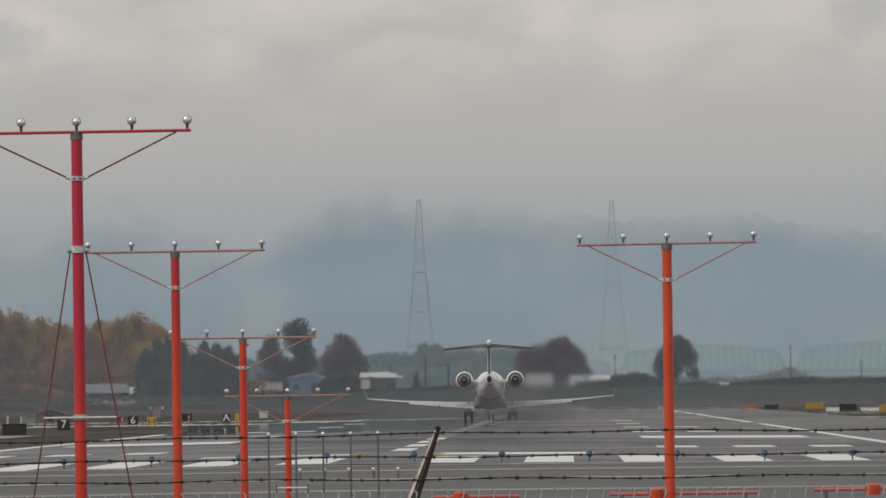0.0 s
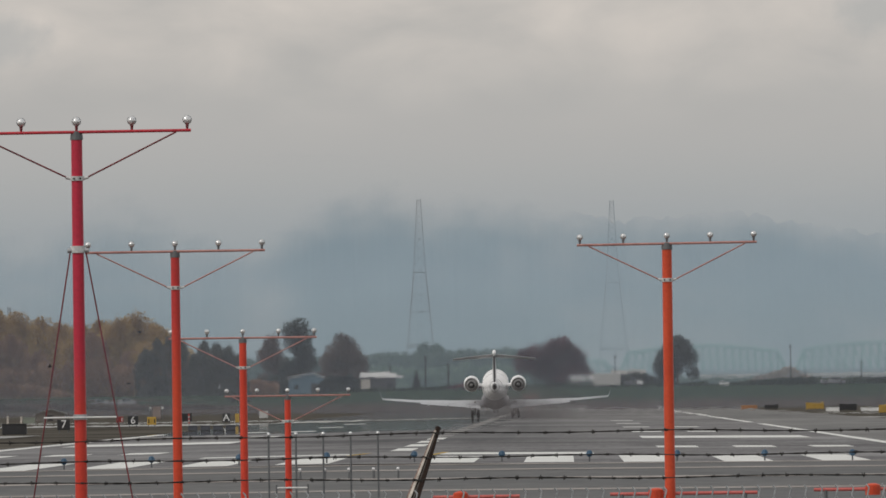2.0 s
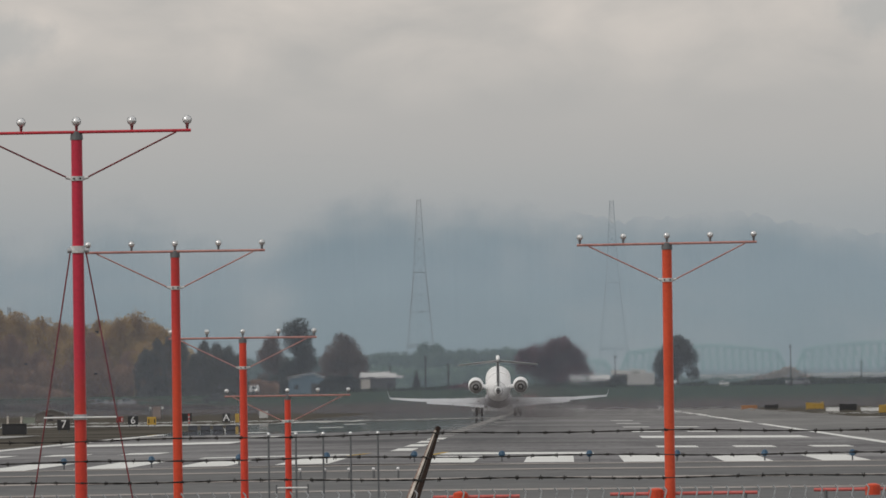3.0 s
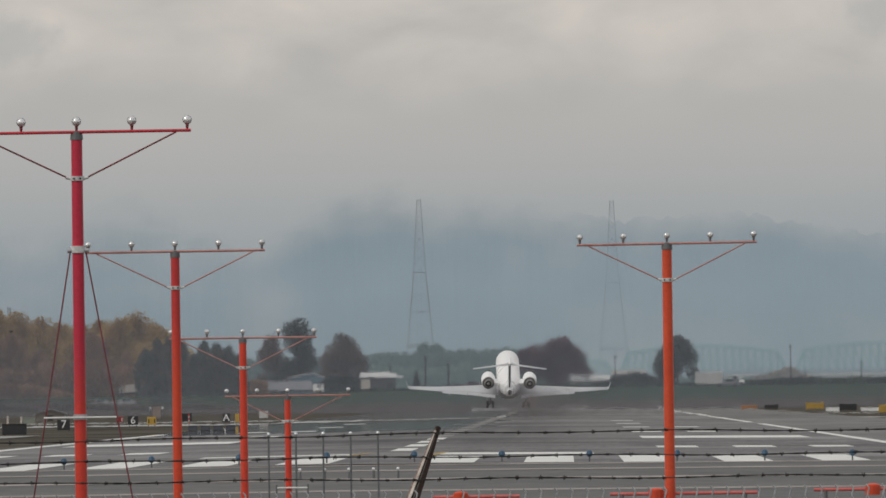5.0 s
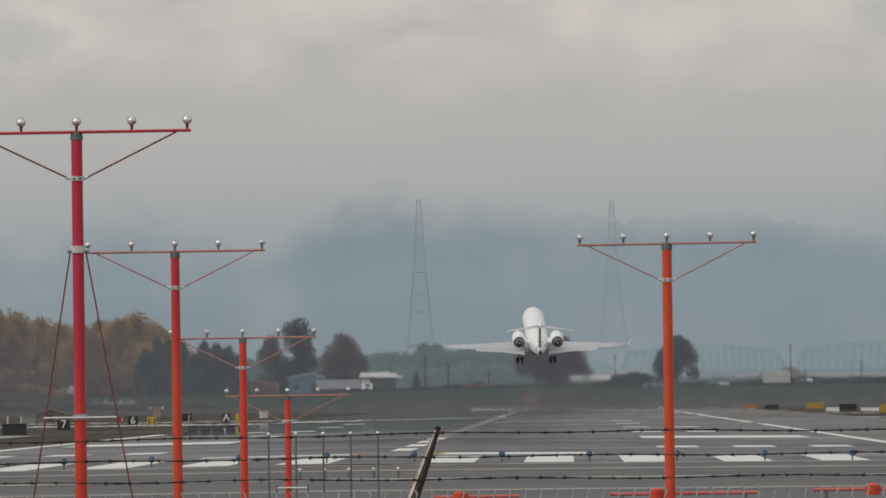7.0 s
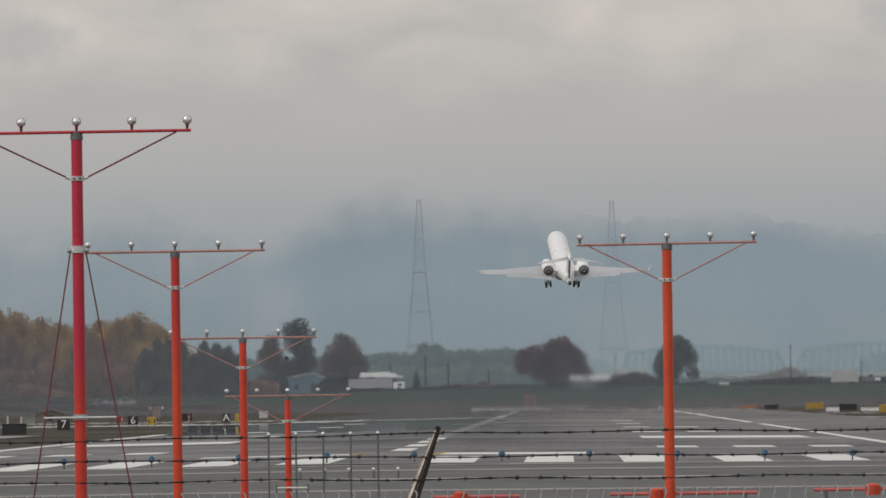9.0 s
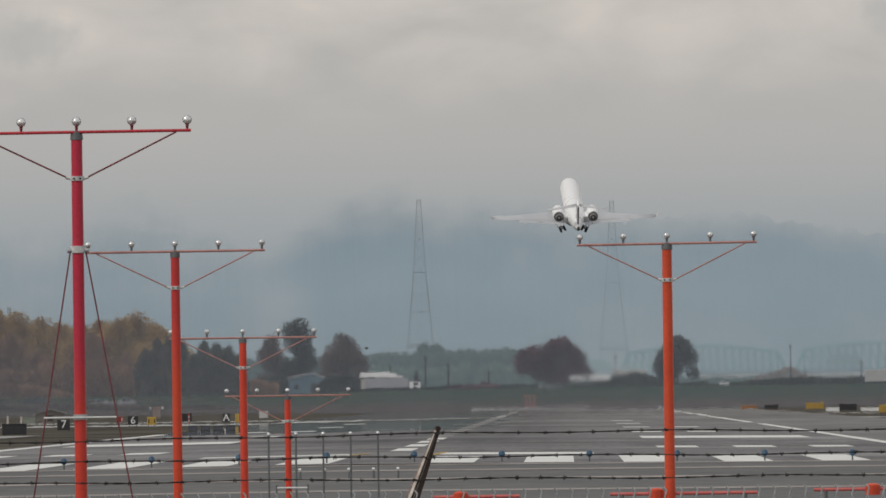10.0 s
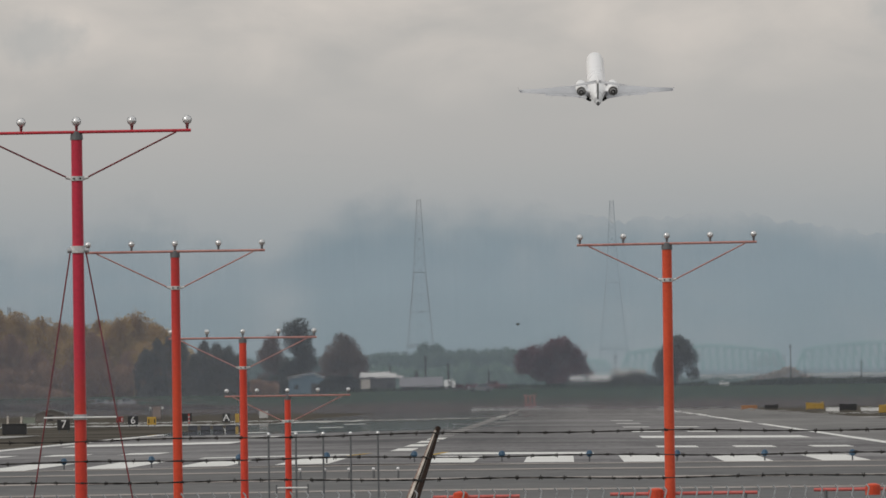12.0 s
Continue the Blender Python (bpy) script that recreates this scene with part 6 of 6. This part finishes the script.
# ---- vehicles on the levee road ----
def truck(name, x, y, z, length, height, paint, cab, label, category, facing=1, cab_paint=None):
    """A box truck; facing 1 drives towards +x."""
    t = empty(name, pose(x, y, z, 0, 0, 0 if facing > 0 else 180), label, category)
    part("cargo_box", boxed(0, length, -1.2, 1.2, 0.75, height, 0.06), paint, t)
    c = part("cab", boxed(length + 0.15, length + cab, -1.1, 1.1, 0.55, height * 0.74, 0.15), cab_paint or paint, t)
    part("windscreen", boxed(length + cab - 0.25, length + cab + 0.02, -0.9, 0.9, height * 0.46, height * 0.68), WINDOW, c)
    part("side_window", boxed(length + cab * 0.4, length + cab * 0.8, -1.13, 1.13, height * 0.46, height * 0.66), WINDOW, c)
    part("chassis", boxed(0.2, length + cab - 0.2, -0.5, 0.5, 0.5, 0.75), AIR_DARK, t)
    for wx in (length * 0.14, length * 0.28, length + cab * 0.55):
        for s in (-1, 1):
            part("wheel", tubed(((wx, s * 0.85, 0.45), (wx, s * 1.12, 0.45), 0.45), n=16), RUBBER, t)
    return t


def pickup_with_trailer(x, y, z):
    """A low pickup that pulls a tall box trailer; it drives towards +x."""
    t = empty("pickup_with_trailer", pose(x, y, z), "white pickup pulling a tall white box trailer", "truck")
    box_ = part("trailer_box", boxed(0, 4.7, -1.15, 1.15, 0.45, 2.42, 0.07), TRUCK_WHITE, t, "dusty white box trailer")
    part("trailer_roof", boxed(0.05, 4.65, -1.1, 1.1, 2.42, 2.49, 0.02), ROOF_WHITE, box_)
    for k in range(6):
        part("side_rib", boxed(0.4 + 0.78 * k, 0.45 + 0.78 * k, -1.18, -1.15, 0.6, 2.34), TRUCK_WHITE, box_)
    part("drawbar", boxed(4.7, 5.6, -0.08, 0.08, 0.42, 0.55), AIR_DARK, t)
    part("load_bed", boxed(5.3, 6.5, -0.9, 0.9, 0.5, 1.0, 0.05), CAR_GREY, t, "dull grey load bed")
    cab = part("cab", loft([[(6.4, -0.9, 0.5), (7.6, -0.9, 0.5), (7.6, 0.9, 0.5), (6.4, 0.9, 0.5)], [(6.4, -0.9, 1.05), (7.6, -0.9, 1.05), (7.6, 0.9, 1.05), (6.4, 0.9, 1.05)],
                            [(6.5, -0.75, 1.7), (7.1, -0.75, 1.7), (7.1, 0.75, 1.7), (6.5, 0.75, 1.7)]]), CAR_GREY, t, "dull grey cab")
    part("side_window", boxed(6.55, 7.15, -0.88, 0.88, 1.12, 1.55), WINDOW, cab)
    part("bonnet", boxed(7.55, 8.5, -0.88, 0.88, 0.5, 1.08, 0.1), SIGN_WHITE, t, "white bonnet")
    for wx in (1.7, 2.6, 5.8, 8.0):
        for sy in (-1, 1):
            part("wheel", tubed(((wx, sy * 0.72, 0.36), (wx, sy * 0.95, 0.36), 0.36), n=16), RUBBER, t)
    return t


white_truck = pickup_with_trailer(0, 2939, 3.4)
long_truck = truck("trailer_truck", 0, 2941, 3.4, 7.6, 2.35, TRUCK_GREY, 2.1, "pale grey trailer truck with a white cab on the levee road", "truck", 1, SIGN_WHITE)
beige_van = truck("delivery_van", 0, 2944, 3.3, 2.9, 2.1, TRUCK_BEIGE, 1.1, "beige delivery van on the levee road", "van", -1)


def car(x, y, z, paint, label, facing=1, name="parked_car", group="cars parked on the levee"):
    t = empty(name, pose(x, y, z, 0, 0, 0 if facing > 0 else 180), label, "car", group)
    part("body", boxed(-2.1, 2.1, -0.85, 0.85, 0.3, 0.85, 0.12), paint, t)
    cabin = loft([[(-1.5, -0.8, 0.84), (1.0, -0.8, 0.84), (1.0, 0.8, 0.84), (-1.5, 0.8, 0.84)], [(-1.15, -0.68, 1.4), (0.35, -0.68, 1.4), (0.35, 0.68, 1.4), (-1.15, 0.68, 1.4)]])
    c = part("cabin", cabin, paint, t)
    part("side_window", boxed(-1.1, 0.3, -0.79, 0.79, 0.95, 1.3), WINDOW, c)
    for wx in (-1.3, 1.3):
        for sy in (-1, 1):
            part("wheel", tubed(((wx, sy * 0.68, 0.32), (wx, sy * 0.88, 0.32), 0.32), n=14), RUBBER, t)
    return t


car(-58.2, 2880, profile(2880) + dip(-58, 2880) + 0.12, CAR_PALE, "pale grey car parked on the levee slope")
car(-54.6, 2881, profile(2881) + dip(-54, 2881) + 0.12, CAR_PALE, "grey car parked on the levee slope", -1)


white_car = car(0, 2920, 3.2, CAR_GREY, "small dull grey car driving along the levee track", -1, "moving_car", "")
equipment("equipment_cabinet", 48.4, 2932, 1.7, 0.62, 0.8, ROOF_WHITE, "low white cabinet on the levee crest", "cabinet", profile(2932) + 0.06)
part("headlight_pair", boxed(1.75, 2.13, -0.8, 0.8, 0.55, 0.86, 0.03), SIGN_WHITE, white_car, "bright white front")
bridge_car = car(0, 3873, DECK + 0.15, SIGN_WHITE, "white car crossing the truss bridge", 1, "moving_car", "")
bridge_van = car(0, 3873, DECK + 0.15, SIGN_WHITE, "second white car crossing the truss bridge", 1, "moving_car", "")
bridge_truck = truck("box_truck", 0, 3874.5, DECK + 0.15, 6.2, 3.4, TRUCK_BEIGE, 1.4, "beige box truck crossing the truss bridge", "truck", -1)
dark_car = car(0, 2895, 2.0, BLACK_PANEL, "dark car driving along the levee slope", -1, "moving_car", "")
red_car = car(0, 2946, 3.38, RED_CAR, "dull red car rolling slowly along the levee road", 1, "moving_car", "")


def bird(name, label):
    t = empty(name, pose(0, 0, 0), label, "bird")
    part("body", ball(bmesh.new(), (0, 0, 0), 0.2, 0.07, 0.07), BIRD_BLACK, t, smooth=True)
    wings = []
    for s in (-1, 1):
        w = part("wing", loft([airfoil(0, 0.1, 0.2, 0, 0.02), airfoil(s * 0.22, 0.08, 0.16, 0.0, 0.015), airfoil(s * 0.42, -0.02, 0.06, 0.0, 0.01)]), BIRD_BLACK, t)
        for v in w.data.vertices:
            v.co = Vector((v.co.y, v.co.x, v.co.z))
        wings.append((s, w))
    return t, wings


bird_a, wings_a = bird("bird", "small dark bird flying over the levee")
bird_b, wings_b = bird("bird", "small dark bird flying before the wood")
bird_c, wings_c = bird("bird", "small dark bird flying low before the wood")
bird_d, wings_d = bird("bird", "small dark bird flying low before the wood")


# ---- what moves ----
def flap(wings, beat):
    for s, w in wings:
        rows = []
        for k in range(int(12 / beat) + 1):
            rows.append((k * beat, pose(0, 0, 0.03, s * (32 if k % 2 else -24), 0, 0)))
        rows.append((12.0, pose(0, 0, 0.03)))
        walk(w, [r for i, r in enumerate(rows) if i == 0 or r[0] > rows[i - 1][0] + 0.02])


def motions():
    # seconds, x, distance, height of the wheels, pitch, yaw to the left
    flight = [(0, 4.23, 1580.0, 0.0, 0, 0), (0.5, 4.35, 1615.2, 0.0, 0.3, 0), (1, 4.56, 1650.8, 0.0, 0.8, 0), (1.5, 4.79, 1686.7, 0.0, 1.5, 0), (2, 5.12, 1723.0, 0.0, 2.2, 0),
              (2.5, 5.39, 1759.7, 0.01, 3.0, 0.1), (3, 5.66, 1796.8, 0.1, 4.0, 0.2), (4, 6.32, 1872.0, 0.32, 6.6, 0.35), (5, 7.26, 1948.8, 1.28, 8.5, 0.6), (5.5, 8.05, 1987.7, 2.26, 9.1, 0.8),
              (6, 9.15, 2027.0, 3.5, 9.5, 1.1), (6.5, 10.23, 2066.7, 5.06, 9.8, 1.5), (7, 11.43, 2106.8, 6.7, 10.2, 1.8), (8, 13.76, 2188.0, 11.35, 11.8, 2.7), (9, 15.96, 2270.8, 17.18, 13.0, 3.3),
              (9.5, 17.1, 2312.7, 21.05, 13.2, 2.8), (10, 18.19, 2355.0, 25.32, 13.4, 2.3), (10.5, 19.34, 2397.7, 29.96, 13.7, 1.9), (11, 20.56, 2440.8, 35.05, 14.1, 1.5), (11.5, 21.81, 2484.2, 40.53, 14.6, 1.1),
              (12, 23.23, 2528.0, 46.04, 15.0, 0.7)]
    bank_of = {4: 0.4, 5: 1.0, 5.5: 1.4, 6: 0.7}
    walk(jet, [(t, pose(x, d, z) @ pose(0, 0, 0, 0, 0, yaw - 0.4) @ pose(0, 0, 0, pitch, 0, 0) @ pose(0, 0, 0, 0, bank_of.get(t, 0.0), 0)) for t, x, d, z, pitch, yaw in flight])
    # the exhaust trails behind the jet, drifts off to the lee and settles on the runway
    walk(haze, [(t, pose(x, y, z)) for t, x, y, z in ((0, 6.2, 1535, 0.8), (1, 6.6, 1606, 0.8), (2, 7.2, 1678, 0.8), (3, 7.9, 1752, 0.9), (4, 8.8, 1826, 1.0), (5, 10.0, 1900, 1.2),
                                                    (6, 12.0, 1965, 1.4), (7, 13.4, 2010, 1.0), (9, 15.4, 2050, -1.0), (12, 18.0, 2080, -4.5))])
    walk(plume, [(t, pose(x, 2290, z)) for t, x, z in ((0, 14.2, 5.0), (3, 14.6, 5.0), (5, 15.2, 4.8), (7, 15.8, 4.4), (9, 18.2, 3.4), (12, 22.5, 2.0))])
    for s, g in jet_gears:
        hinge = [(0, 1.61, 0), (4.3, 1.61, 0), (5.2, 1.1, 0), (8.2, 1.1, 0), (9.0, 1.1, 8), (10.0, 1.12, 26), (11.0, 1.16, 46), (12.0, 1.2, 60)]
        walk(g, [(t, pose(s * 2.05, 0, z, 0, s * turn, 0)) for t, z, turn in hinge])
    for e, root, axis in jet_elevators:
        walk(e, [(t, Matrix.Translation(root) @ Matrix.Rotation(radians(turn), 4, axis)) for t, turn in ((0, 0), (2.8, 0), (4.6, 8), (12, 8))])
    drift = [(0, 0.0), (12, 12.2)]
    walk(sky, [(t, pose(x, R_SKY, 0)) for t, x in drift])
    walk(bank, [(t, pose(x * 0.35, 4500, 0)) for t, x in drift])
    for ob, x0, z0 in wisps:
        walk(ob, [(t, pose(x0 + x * 0.92, 4700, z0)) for t, x in drift])
    walk(white_truck, [(0, pose(14.0, 2939, 3.4)), (12, pose(14.0 + 5.9 * 12, 2939, 3.4))])
    walk(white_car, [(t, pose(79.3 - 6.1 * t, 2926 - t, profile(2926 - t) + 0.14, 0, 0, 180)) for t in (0, 4, 8, 12)])
    walk(bridge_car, [(t, pose(69.5 + 10.7 * t, 3873, DECK + 0.15)) for t in (0, 12)])
    walk(bridge_van, [(t, pose(17.4 + 10.7 * t, 3873, DECK + 0.15)) for t in (0, 12)])
    walk(bridge_truck, [(t, pose(95.0 - 8.5 * (t - 10), 3874.5, DECK + 0.15, 0, 0, 180)) for t in (0, 12)])
    walk(long_truck, [(t, pose(x, 2941, 3.4 + dip(x + 5, 2941))) for t, x in ((0, -62.6), (2, -48.6), (3, -42.0), (5, -30.7), (6, -26.1), (7, -22.3), (9, -16.7), (12, -7.9))])
    walk(dark_car, [(t, pose(-57.0 - 4.4 * (t - 7.0), 2895, 1.75, 0, 0, 180)) for t in (0, 12)])
    walk(red_car, [(t, pose(x, 2946, 3.38)) for t, x in ((0, 3.2), (5, 5.3), (7, 6.2), (9, 7.0), (10.5, 7.6), (12, 8.6))])
    walk(beige_van, [(0, pose(-28.2, 2944, 2.95, 0, 0, 180)), (12, pose(-28.2 - 4.9 * 12, 2944, 2.9, 0, 0, 180))])
    walk(bird_a, [(0, pose(-90.0, 1500, 4.2)), (7.2, pose(-42.0, 1500, 4.5)), (8.8, pose(-16.07, 1500, 5.6)), (10, pose(-6.9, 1500, 6.65)), (10.5, pose(-3.1, 1500, 6.95)), (11, pose(0.7, 1500, 7.4)), (11.5, pose(3.8, 1500, 8.15)), (12, pose(6.55, 1500, 8.6))])
    walk(bird_b, [(t, pose(x, 1500, z, 0, 0, 180)) for t, x, z in ((0, -17.5, 7.1), (0.3, -19.0, 7.27), (0.6, -20.6, 7.4), (2, -27.0, 8.37), (2.5, -28.9, 8.43), (12, -66.0, 9.5))])
    walk(bird_c, [(t, pose(x, 1500, z, 0, 0, 180)) for t, x, z in ((0, -28.43, 2.9), (0.3, -29.68, 3.27), (0.6, -31.23, 3.69), (0.9, -33.22, 4.62), (1.2, -34.31, 4.99), (2.4, -35.4, 5.5), (3.2, -37.86, 5.69), (4.4, -42.4, 5.95), (12, -75.0, 7.0))])
    walk(bird_d, [(t, pose(x, 1500, z, 0, 0, 180)) for t, x, z in ((0, -20.16, 3.14), (1.8, -27.27, 3.79), (2.4, -29.37, 3.87), (3.2, -31.66, 5.05), (4.6, -42.0, 5.93), (12, -80.0, 8.0))])
    flap(wings_c, 0.22)
    flap(wings_d, 0.24)
    flap(wings_a, 0.2)
    flap(wings_b, 0.25)


motions()
